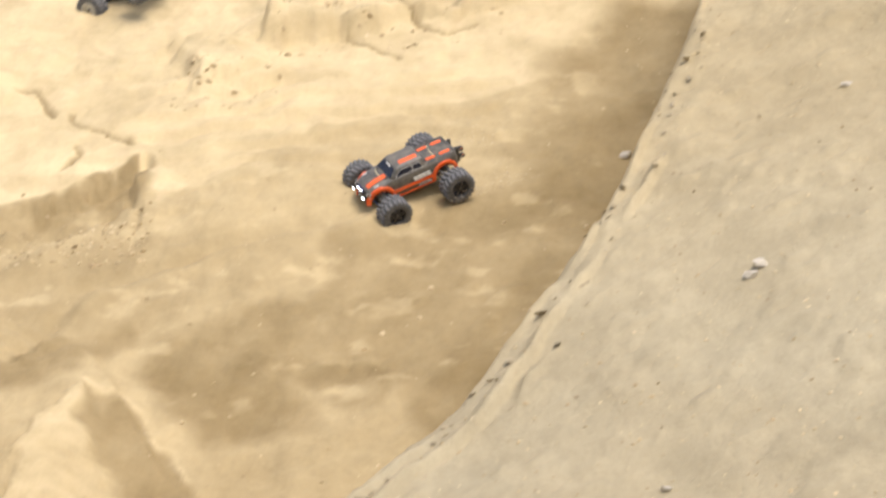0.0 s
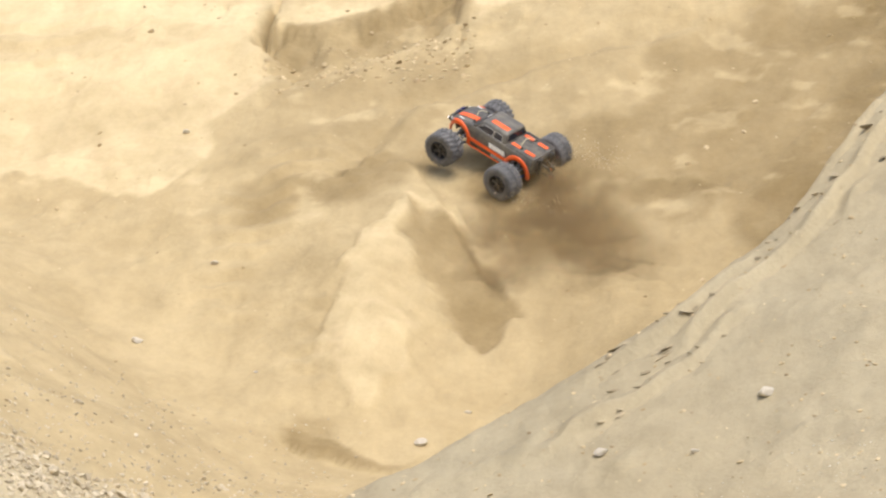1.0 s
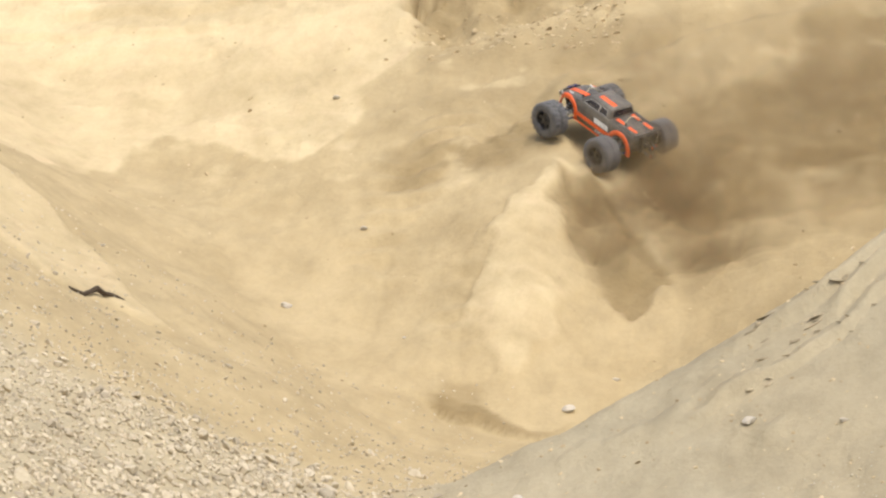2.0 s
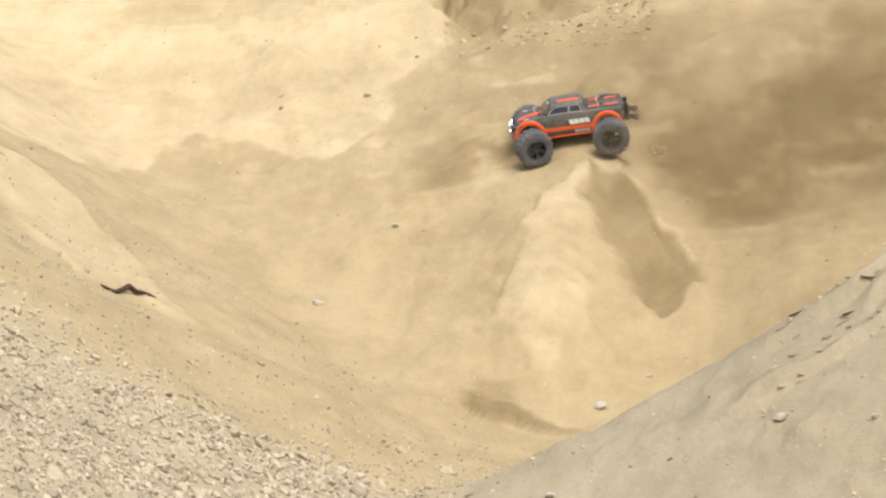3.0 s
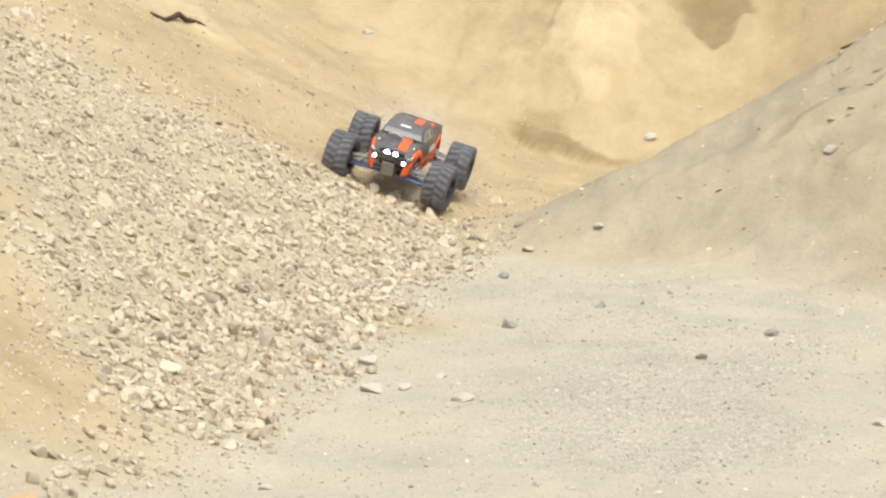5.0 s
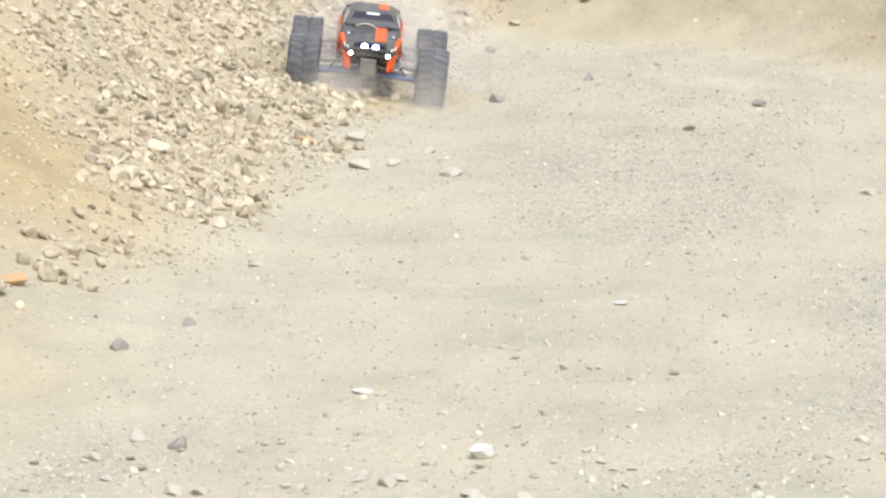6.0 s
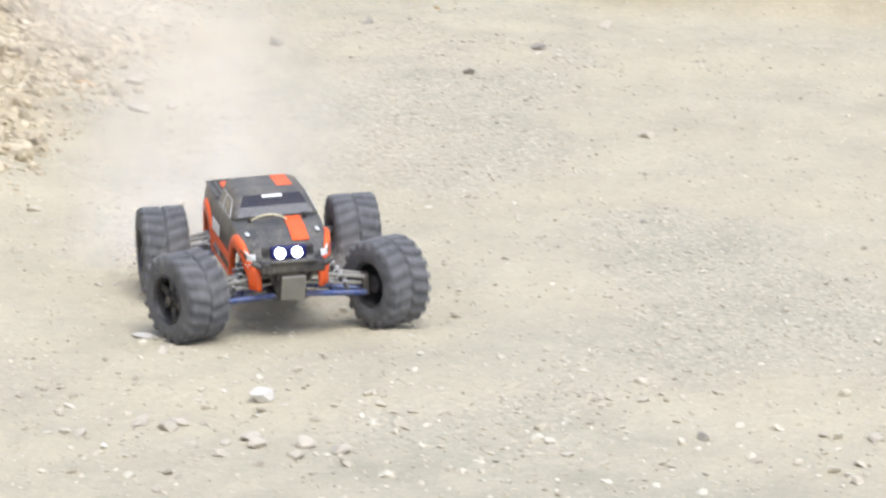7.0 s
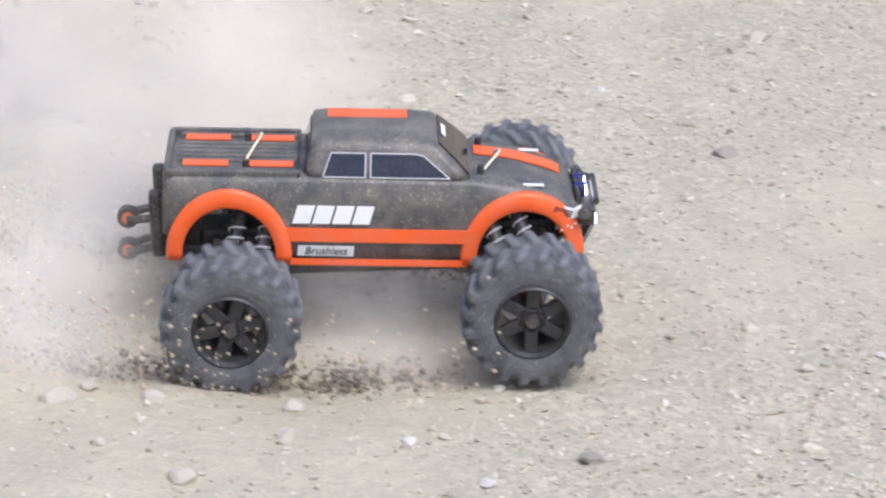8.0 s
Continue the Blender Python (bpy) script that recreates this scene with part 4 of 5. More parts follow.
def build_body(truck, shell, accent, marked):
    bm = bmesh.new()
    xs = np.unique(np.concatenate((np.arange(-0.244, 0.236, 0.006), [0.236], [a + s * 0.054 for a in (-AXLE, AXLE) for s in (-0.999, -0.93, 0.93, 0.999)])))
    rings = []
    for x in xs:
        w, t, f = hull_half(x), hull_top(x), hull_foot(x)
        half = [(w - 0.002, f), (w + 0.002, f + 0.3 * (t - f)), (w + 0.001, f + 0.65 * (t - f)), (w - 0.002, t - 0.007), (w - 0.006, t - 0.0012), (w * 0.55, t), (0, t + 0.002)]
        rings.append([(x, -y, z) for y, z in half] + [(x, y, z) for y, z in half[-2::-1]])
    sheet(bm, rings)
    for end in (rings[0], rings[-1]):
        bm.faces.new([bm.verts.new(p) for p in end])
    body = part("body", bm, shell, truck, "charcoal pickup shell with orange flares", True)
    thick = body.modifiers.new("thick", "SOLIDIFY")
    thick.thickness, thick.offset = 0.002, -1
    bm = bmesh.new()
    loft(bm, [cab_ring(z) for z in (0.196, 0.206, 0.216, 0.226, 0.234, 0.237, 0.239, 0.240)])
    part("cab", bm, shell, body, "", True)
    # windows: side lights, windscreen, rear light

    def side_y(z):
        return 0.078 - 0.017 * (z - 0.196) / 0.042
    for s in (-1, 1):
        for outline in (((-0.062, 0.1985), (-0.014, 0.1985), (-0.014, 0.224), (-0.053, 0.224)), ((-0.008, 0.1985), (0.082, 0.1985), (0.052, 0.222), (0.042, 0.224), (-0.008, 0.224))):
            bm = bmesh.new()
            plate(bm, [(x, s * (side_y(z) - 0.0006), z) for x, z in outline], (0, s, 0.4), 0.0018)
            part("side_window", bm, GLASS, body, "smoked side window")
            bm = bmesh.new()
            loop = list(outline) + [outline[0]]
            for (xa, za), (xb, zb) in zip(loop, loop[1:]):
                rod(bm, (xa, s * (side_y(za) + 0.001), za), (xb, s * (side_y(zb) + 0.001), zb), 0.0009, 6)
            part("window_outline", bm, TRIM, body, "thin silver outline")

    def screen_x(z):
        return 0.106 - 0.045 * ((z - 0.196) / 0.042) ** 1.15
    bm = bmesh.new()
    plate(bm, [(screen_x(z) + 0.0002, y, z) for y, z in ((-0.068, 0.200), (0.068, 0.200), (0.060, 0.215), (0.051, 0.232), (-0.051, 0.232), (-0.060, 0.215))], (0.6, 0, 0.8), 0.0022)
    part("windscreen", bm, GLASS, body, "smoked windscreen")
    bm = bmesh.new()
    plate(bm, [(-0.0835 + 0.010 * (z - 0.196) / 0.042, y, z) for y, z in ((-0.06, 0.204), (0.06, 0.204), (0.05, 0.230), (-0.05, 0.230))], (-1, 0, 0.2), 0.002)
    part("rear_window", bm, GLASS, body, "smoked rear window")
    bm = bmesh.new()
    plate(bm, [(screen_x(z) + 0.003, y, z + 0.002) for y, z in ((-0.018, 0.227), (0.018, 0.227), (0.018, 0.231), (-0.018, 0.231))], (0.6, 0, 0.8), 0.001)
    part("screen_strip", bm, INK, body, "white sun strip")
    # flares over the wheels
    for axle in (-AXLE, AXLE):
        for s in (-1, 1):
            bm = bmesh.new()
            rings = []
            for k in range(25):
                a = radians(-6 + 192 * k / 24)
                c, q = math.cos(a), math.sin(a)
                ring = []
                for dr, dy in ((0.000, -0.004), (0.000, 0.0055), (0.0025, 0.0072), (0.018, 0.0058), (0.0215, 0.0035), (0.0225, -0.003)):
                    x = axle + (0.053 + 0.85 * dr) * c
                    ring.append((x, s * (hull_half(x) + dy), 0.106 + (0.057 + dr) * q))
                rings.append(ring)
            loft(bm, rings)
            part("fender_flare", bm, accent, body, "orange wheel arch flare", True)
    if marked:
        for s in (-1, 1):
            for z0, z1, lo, hi in ((0.124, 0.140, -0.108, 0.112), (0.0955, 0.103, -0.104, 0.104)):
                bm = bmesh.new()
                plate(bm, [(x, s * (0.0855 + 0.001 * (z0 > 0.12)), z) for x, z in ((lo, z0), (hi, z0), (hi, z1), (lo, z1))], (0, s, 0), 0.0022)
                part("side_stripe", bm, accent, body, "orange side stripe")
            # badge: four slanted white blocks
            for k in range(4):
                bm = bmesh.new()
                x0 = (-0.096 + 0.0225 * k) if s < 0 else (-0.006 - 0.0225 * (k + 1))
                lean = 0.006
                plate(bm, [(x0, s * 0.0875, 0.146), (x0 + 0.020, s * 0.0875, 0.146), (x0 + 0.020 + lean, s * 0.0865, 0.167), (x0 + lean, s * 0.0865, 0.167)], (0, s, 0), 0.0016)
                part("badge", bm, INK, body, "white slanted block")
            bm = bmesh.new()
            plate(bm, [(x, s * 0.0870, z) for x, z in ((-0.090, 0.107), (-0.026, 0.107), (-0.025, 0.119), (-0.089, 0.119))], (0, s, 0), 0.0014)
            sign = part("nameplate", bm, SILVER_SIGN, body, "pale plate with dark script")
            font = bpy.data.curves.new("script", "FONT")
            font.body, font.size, font.align_x, font.align_y, font.extrude, font.shear = "Brushless", 0.0128, "CENTER", "CENTER", 0.0004, 0.25
            ob = bpy.data.objects.new("script", font)
            scene.collection.objects.link(ob)
            me = bpy.data.meshes.new_from_object(ob.evaluated_get(bpy.context.evaluated_depsgraph_get()))
            bpy.data.objects.remove(ob)
            me.materials.clear()
            me.materials.append(PLASTIC)
            word = new("script", me)
            word.parent = body
            word.matrix_basis = pose(-0.0575, s * 0.0890, 0.113, 90, 0, 0 if s < 0 else 180)
            # bonnet lettering too small to read
            bm = bmesh.new()
            block(bm, 0.150, 0.190, s * 0.062 - 0.003, s * 0.062 + 0.003, 0.1870, 0.1885, 0, pose(0, 0, 0))
            part("bonnet_print", bm, INK, body, "small white print")
        # stripes along roof, bonnet and bed
        bm = bmesh.new()
        block(bm, -0.058, 0.034, 0.016, 0.044, 0.2395, 0.2412, 0.0006)
        part("roof_stripe", bm, accent, body, "orange roof stripe")
        bm = bmesh.new()
        sheet(bm, [[(x, y, hull_top(x) + 0.0035) for y in (0.012, 0.022, 0.032, 0.042)] for x in np.arange(0.112, 0.222, 0.01)])
        part("bonnet_stripe", bm, accent, body, "orange bonnet stripe").modifiers.new("thick", "SOLIDIFY").thickness = 0.0012
        for y in (-0.046, 0.046):
            for lo, hi in ((-0.222, -0.170), (-0.146, -0.096)):
                bm = bmesh.new()
                block(bm, lo, hi, y - 0.009, y + 0.009, 0.2012, 0.2034, 0.0006)
                part("bed_stripe", bm, accent, body, "orange bed stripe")
        for s in (-1, 1):
            # slanted headlight wrapping round the corner, dark bars across it
            bm = bmesh.new()
            plate(bm, [(0.196, s * 0.0772, 0.160), (0.2205, s * 0.0690, 0.150), (0.2245, s * 0.0670, 0.162), (0.203, s * 0.0750, 0.170)], (0.3, s, 0.1), 0.0022)
            plate(bm, [(0.2205, s * 0.0690, 0.150), (0.2345, s * 0.0575, 0.151), (0.2330, s * 0.0570, 0.163), (0.2245, s * 0.0670, 0.162)], (0.7, s * 0.7, 0.1), 0.0022)
            light = part("headlight", bm, INK, body, "white slanted headlight decal with dark bars")
            for k in range(3):
                bm = bmesh.new()
                u = 0.2 + 0.28 * k
                rod(bm, (0.199 + 0.006 * u, s * 0.0795, 0.1608 + 0.009 * u), (0.2208 + 0.004 * u, s * 0.0718, 0.1512 + 0.010 * u), 0.0008, 6)
                part("headlight_bar", bm, PLASTIC, light)
            bm = bmesh.new()
            plate(bm, [(0.208, s * 0.0745, 0.136), (0.230, s * 0.0625, 0.138), (0.229, s * 0.0625, 0.147), (0.211, s * 0.0735, 0.146)], (0.3, s, 0), 0.0026)
            patch = part("indicator", bm, accent, body, "orange corner decal flecked with white")
            for dx, dz in ((0.002, 0.002), (0.008, 0.006), (0.013, 0.003), (0.017, 0.007)):
                bm = bmesh.new()
                x = 0.210 + dx
                block(bm, x - 0.0013, x + 0.0013, s * (0.0775 - 0.52 * dx) - 0.0008, s * (0.0775 - 0.52 * dx) + 0.0008, 0.137 + dz - 0.001, 0.137 + dz + 0.001)
                part("fleck", bm, INK, patch)
        # cords of the body clips
        for x0, rise in ((-0.152, 0.020), (0.122, 0.012)):
            bm = bmesh.new()
            prev = None
            for k in range(13):
                u = k / 12
                p = (x0 + 0.012 * math.sin(u * 3.1) + 0.012 * u, -0.05 + 0.09 * u if x0 < 0 else -0.045 + 0.06 * u, hull_top(x0) + 0.004 + rise * math.sin(u * math.pi) ** 0.8)
                if prev:
                    rod(bm, prev, p, 0.0016, 6)
                prev = p
            part("clip_cord", bm, CORD, body, "cream clip cord")
    for y in (-0.062, -0.030, -0.015, 0.0, 0.015, 0.030, 0.062):
        bm = bmesh.new()
        block(bm, -0.228, -0.092, y - 0.004, y + 0.004, 0.1975, 0.2022, 0.0012)
        part("bed_rib", bm, shell if marked else PLASTIC, body)
    for x, y in ((-0.150, -0.052), (-0.150, 0.045), (0.118, -0.048), (0.118, 0.05)):
        bm = bmesh.new()
        rod(bm, (x, y, hull_top(x) - 0.004), (x, y, hull_top(x) + 0.010), 0.004)
        part("body_post", bm, PLASTIC, body, "black body post")
    # rim round the load bed, tailgate top, seam ahead of it
    bm = bmesh.new()
    for s in (-1, 1):
        block(bm, -0.240, -0.088, s * 0.0745 - 0.0035, s * 0.0745 + 0.0035, 0.1965, 0.2040, 0.0015)
    block(bm, -0.2425, -0.2355, -0.071, 0.071, 0.1960, 0.2040, 0.0015)
    part("bed_rim", bm, shell, body, "raised rim of the load bed")
    bm = bmesh.new()
    block(bm, -0.092, -0.0885, -0.079, 0.079, 0.1940, 0.2032, 0.001)
    part("cab_seam", bm, PLASTIC, body)
    bm = bmesh.new()
    block(bm, 0.228, 0.2335, -0.046, 0.046, 0.150, 0.174, 0.003)
    part("grille", bm, PLASTIC, body, "black grille")
    # lamp housing, its blue painted in for the glow round the lamps
    bm = bmesh.new()
    block(bm, 0.232, 0.2395, -0.032, 0.032, 0.151, 0.175, 0.004)
    part("lamp_bar", bm, HALO, body, "lamp housing painted with the lamps' blue glow")
    for y, z, r in ((-0.0150, 0.163, 0.0092), (0.0150, 0.163, 0.0092), (-0.051, 0.145, 0.0058), (0.051, 0.145, 0.0058)):
        deep = -0.010 if abs(y) > 0.03 else 0.0
        bm = bmesh.new()
        rod(bm, (0.228 - deep, y, z), (0.2405 - deep, y, z), r * 1.35, 18)
        part("lamp_case", bm, HALO if abs(y) < 0.03 else PLASTIC, body, "round lamp case")
        bm = bmesh.new()
        rod(bm, (0.2405 - deep, y, z), (0.2420 - deep, y, z), r, 18)
        part("lamp_lens", bm, LAMP, body, "lit white lamp")
    return body


TYRES = []


def tyre_mesh():
    """One moulding: round shoulders, sidewalls and two rows of slanted lugs."""
    if not TYRES:
        seg, n = 220, 20
        prof = np.array([(0.0405, 0.036), (0.0428, 0.0405), (0.048, 0.0425), (0.056, 0.0435), (0.062, 0.0432), (0.0665, 0.0420), (0.0695, 0.0400), (0.0718, 0.0370), (0.0735, 0.0335)]
                        + [(0.0735 - 0.6 * (y / 0.03) ** 2 * 0.001, y) for y in np.linspace(0.030, 0.0, 9)])
        prof = np.concatenate((prof, prof[-2::-1] * (1, -1)))
        a = np.linspace(0, 2 * np.pi, seg, endpoint=False)[:, None]
        r, y = prof[None, :, 0] + 0 * a, prof[None, :, 1] + 0 * a
        side = np.where(y >= 0, 0.0, 0.5)
        wave = (a * n / (2 * np.pi) + side + np.abs(y) * 11.0) % 1.0
        lug = step(0.08, 0.16, wave) * step(0.62, 0.54, wave) * step(0.0015, 0.0035, np.abs(y))
        tread = step(0.064, 0.070, r)
        r = r + 0.0060 * lug * tread
        y = y + 0.0022 * lug * tread * np.sign(y) * step(0.030, 0.036, np.abs(y))
        V = np.stack((r * np.cos(a), y, r * np.sin(a)), -1).reshape(-1, 3)
        m = prof.shape[0]
        i = np.arange(seg * m).reshape(seg, m)
        j = np.roll(i, -1, 0)
        F = np.stack((i[:, :-1], i[:, 1:], j[:, 1:], j[:, :-1]), -1).reshape(-1, 4)
        TYRES.append(mesh_of("tyre", V, F, RUBBER, False))
    return TYRES[0]


def build_wheel(truck, x, s, hub):
    """Wheel about its own centre, axle along y, outer face to +y."""
    bm = bmesh.new()
    prof = [(0.0430, 0.030), (0.0440, 0.040), (0.041, 0.043), (0.038, 0.038), (0.037, 0.020), (0.037, -0.036), (0.0425, -0.040), (0.0440, -0.036)]
    seg = 40
    rings = [[(r * math.cos(2 * math.pi * k / seg), y, r * math.sin(2 * math.pi * k / seg)) for r, y in prof] for k in range(seg)]
    loft(bm, rings + rings[:1], False)
    wheel = part("wheel", bm, hub, truck, "six-spoke wheel with a big knobbly tyre")
    bm = bmesh.new()
    rod(bm, (0, -0.03, 0), (0, 0.031, 0), 0.016, 20)
    part("hub", bm, hub, wheel)
    bm = bmesh.new()
    block(bm, 0.010, 0.039, -0.0075, 0.0075, 0.022, 0.031, 0.002, Matrix(((1, 0, 0, 0), (0, 0, 1, 0), (0, 1, 0, 0), (0, 0, 0, 1))))
    spoke = part("spoke", bm, hub, wheel)
    for k in range(1, 6):
        again(spoke, pose(0, 0, 0, 0, 60 * k, 0))
    tyre = new("tyre", tyre_mesh())
    tyre.parent = wheel
    tagged(tyre, "big knobbly black tyre, dusty")
    bm = bmesh.new()
    rod(bm, (0, 0.030, 0), (0, 0.040, 0), 0.008, 6)
    part("hub_nut", bm, PLASTIC, wheel, "dark hub nut")
    wheel.matrix_basis = pose(x, s * TRACK, RADIUS, 0, 0, 0 if s > 0 else 180)
    return wheel


def build_running_gear(truck, arm):
    bm = bmesh.new()
    block(bm, -0.20, 0.20, -0.034, 0.034, 0.068, 0.080, 0.004)
    part("chassis_plate", bm, PLASTIC, truck, "black chassis plate")
    bm = bmesh.new()
    block(bm, -0.12, 0.12, -0.052, 0.052, 0.080, 0.112, 0.006)
    part("battery_box", bm, PLASTIC, truck)
    for x in (1, -1):
        bm = bmesh.new()
        block(bm, x * 0.1675 - 0.037, x * 0.1675 + 0.037, -0.026, 0.026, 0.078, 0.125, 0.006)
        part("gearbox", bm, PLASTIC, truck)
        bm = bmesh.new()
        block(bm, x * 0.125 - 0.004, x * 0.125 + 0.004, -0.045, 0.045, 0.112, 0.165, 0.003)
        part("shock_tower", bm, PLASTIC, truck)
    for x in (AXLE, -AXLE):
        for s in (-1, 1):
            bm = bmesh.new()
            for dx in (-0.034, 0.034):
                rod(bm, (x + dx, s * 0.026, 0.078), (x + dx * 0.35, s * 0.138, 0.066), 0.0055)
            rod(bm, (x - 0.022, s * 0.08, 0.072), (x + 0.022, s * 0.08, 0.072), 0.004)
            part("lower_arm", bm, arm, truck, "blue suspension arm")
            bm = bmesh.new()
            for dx in (-0.02, 0.02):
                rod(bm, (x + dx, s * 0.03, 0.112), (x + dx * 0.5, s * 0.136, 0.094), 0.004)
            part("upper_arm", bm, SKID, truck, "dusty grey suspension link")
            bm = bmesh.new()
            rod(bm, (x, s * 0.02, 0.092), (x, s * 0.15, 0.080), 0.004)
            part("drive_shaft", bm, STEEL, truck, "steel drive shaft")
            bm = bmesh.new()
            block(bm, x - 0.012, x + 0.012, s * 0.139 - 0.006, s * 0.139 + 0.006, 0.060, 0.100, 0.003)
            part("hub_carrier", bm, PLASTIC, truck)
            for dx in (-0.017, 0.017):
                a, b = Vector((x + dx, s * 0.105, 0.076)), Vector((x + dx - 0.03 * (1 if x > 0 else -1), s * 0.050, 0.158))
                bm = bmesh.new()
                rod(bm, a, a.lerp(b, 0.5), 0.0035)
                rod(bm, a.lerp(b, 0.48), b, 0.0075)
                shock = part("shock_absorber", bm, PLASTIC, truck)
                bm = bmesh.new()
                turn = (b - a).to_track_quat("Z", "Y").to_matrix()
                rings = []
                for k in range(73):
                    w = radians(360 * 6 * k / 72)
                    c = a.lerp(b, 0.14 + 0.72 * k / 72)
                    rings.append([c + turn @ Vector(((0.0095 + 0.0014 * math.cos(q)) * math.cos(w), (0.0095 + 0.0014 * math.cos(q)) * math.sin(w), 0.0014 * math.sin(q))) for q in (0, 1.57, 3.14, 4.71)])
                loft(bm, rings)
                part("spring", bm, TRIM, shock, "pale coil spring")
    # front bumper with lamps and skid plate
    bm = bmesh.new()
    block(bm, 0.226, 0.244, -0.056, 0.056, 0.128, 0.150, 0.004)
    for s in (-1, 1):
        rod(bm, (0.20, s * 0.03, 0.105), (0.236, s * 0.04, 0.135), 0.005)
        rod(bm, (0.236, s * 0.054, 0.14), (0.228, s * 0.070, 0.148), 0.006)
    rod(bm, (0.246, -0.04, 0.150), (0.246, 0.04, 0.150), 0.004)
    bumper = part("front_bumper", bm, PLASTIC, truck, "black front bumper")
    bm = bmesh.new()
    plate(bm, [(0.246, -0.021, 0.124), (0.246, 0.021, 0.124), (0.222, 0.021, 0.078), (0.222, -0.021, 0.078)], (0.9, 0, -0.4), 0.004)
    part("skid_plate", bm, SKID, bumper, "scuffed grey skid plate")
    bumper.matrix_basis = pose(0.004, 0, 0.0)
    # rear bumper and wheelie rollers
    bm = bmesh.new()
    block(bm, -0.24, -0.205, -0.05, 0.05, 0.098, 0.116, 0.004)
    rear = part("rear_bumper", bm, PLASTIC, truck, "black rear bumper with wheelie bar")
    bm = bmesh.new()
    for s in (-1, 1):
        rod(bm, (-0.19, s * 0.03, 0.095), (-0.243, s * 0.032, 0.118), 0.006)
        block(bm, -0.262, -0.246, s * 0.040 - 0.008, s * 0.040 + 0.008, 0.100, 0.182, 0.005)
        rod(bm, (-0.243, s * 0.032, 0.118), (-0.240, s * 0.032, 0.172), 0.006)
    for z in (0.120, 0.146, 0.170):
        rod(bm, (-0.243, -0.05, z), (-0.243, 0.05, z), 0.005)
    for s in (-1, 1):
        rod(bm, (-0.235, s * 0.022, 0.108), (-0.292, s * 0.012, 0.094), 0.005)
        rod(bm, (-0.243, s * 0.022, 0.140), (-0.290, s * 0.012, 0.134), 0.005)
    part("wheelie_bar", bm, PLASTIC, rear)
    for y in (0.0,):
        for x, z in ((-0.292, 0.094), (-0.290, 0.134)):
            bm = bmesh.new()
            rod(bm, (x, y - 0.006, z), (x, y + 0.006, z), 0.0125, 20)
            roller = part("roller", bm, PLASTIC, rear, "small roller with orange hub")
    for y in (0.0,):
        for x, z in ((-0.292, 0.094), (-0.290, 0.134)):
            bm = bmesh.new()
            rod(bm, (x, y - 0.0075, z), (x, y + 0.0075, z), 0.007, 16)
            part("roller_hub", bm, ROLLER, rear, "orange roller hub")


SILVER_SIGN = paint("pale_plate", (0.60, 0.60, 0.58), 0.5, dust=0.1)
ROLLER = paint("orange_roller", (0.75, 0.16, 0.03), 0.5, dust=0.2)
HUB_BLACK = paint("black_wheel", (0.022, 0.023, 0.027), 0.45, dust=0.10)
HUB_PALE = paint("pale_wheel", (0.72, 0.70, 0.62), 0.5, dust=0.15)


def build_truck(label, shell, accent, hub, arm, marked):
    truck = tagged(new("toy_truck"), label, "toy truck")
    body = build_body(truck, shell, accent, marked)
    build_running_gear(truck, arm)
    wheels = [build_wheel(truck, x, s, hub) for x in (AXLE, -AXLE) for s in (1, -1)]
    return truck, body, wheels


truck, truck_body, truck_wheels = build_truck("charcoal and orange radio-controlled monster truck with lit lamps", SHELL, ORANGE, HUB_BLACK, BLUE, True)
parked, parked_body, parked_wheels = build_truck("black radio-controlled truck with pale hubs parked on the slope", PLASTIC, PLASTIC, HUB_PALE, PLASTIC, False)

# ---- dust and flying grit ----
PUFFS = []
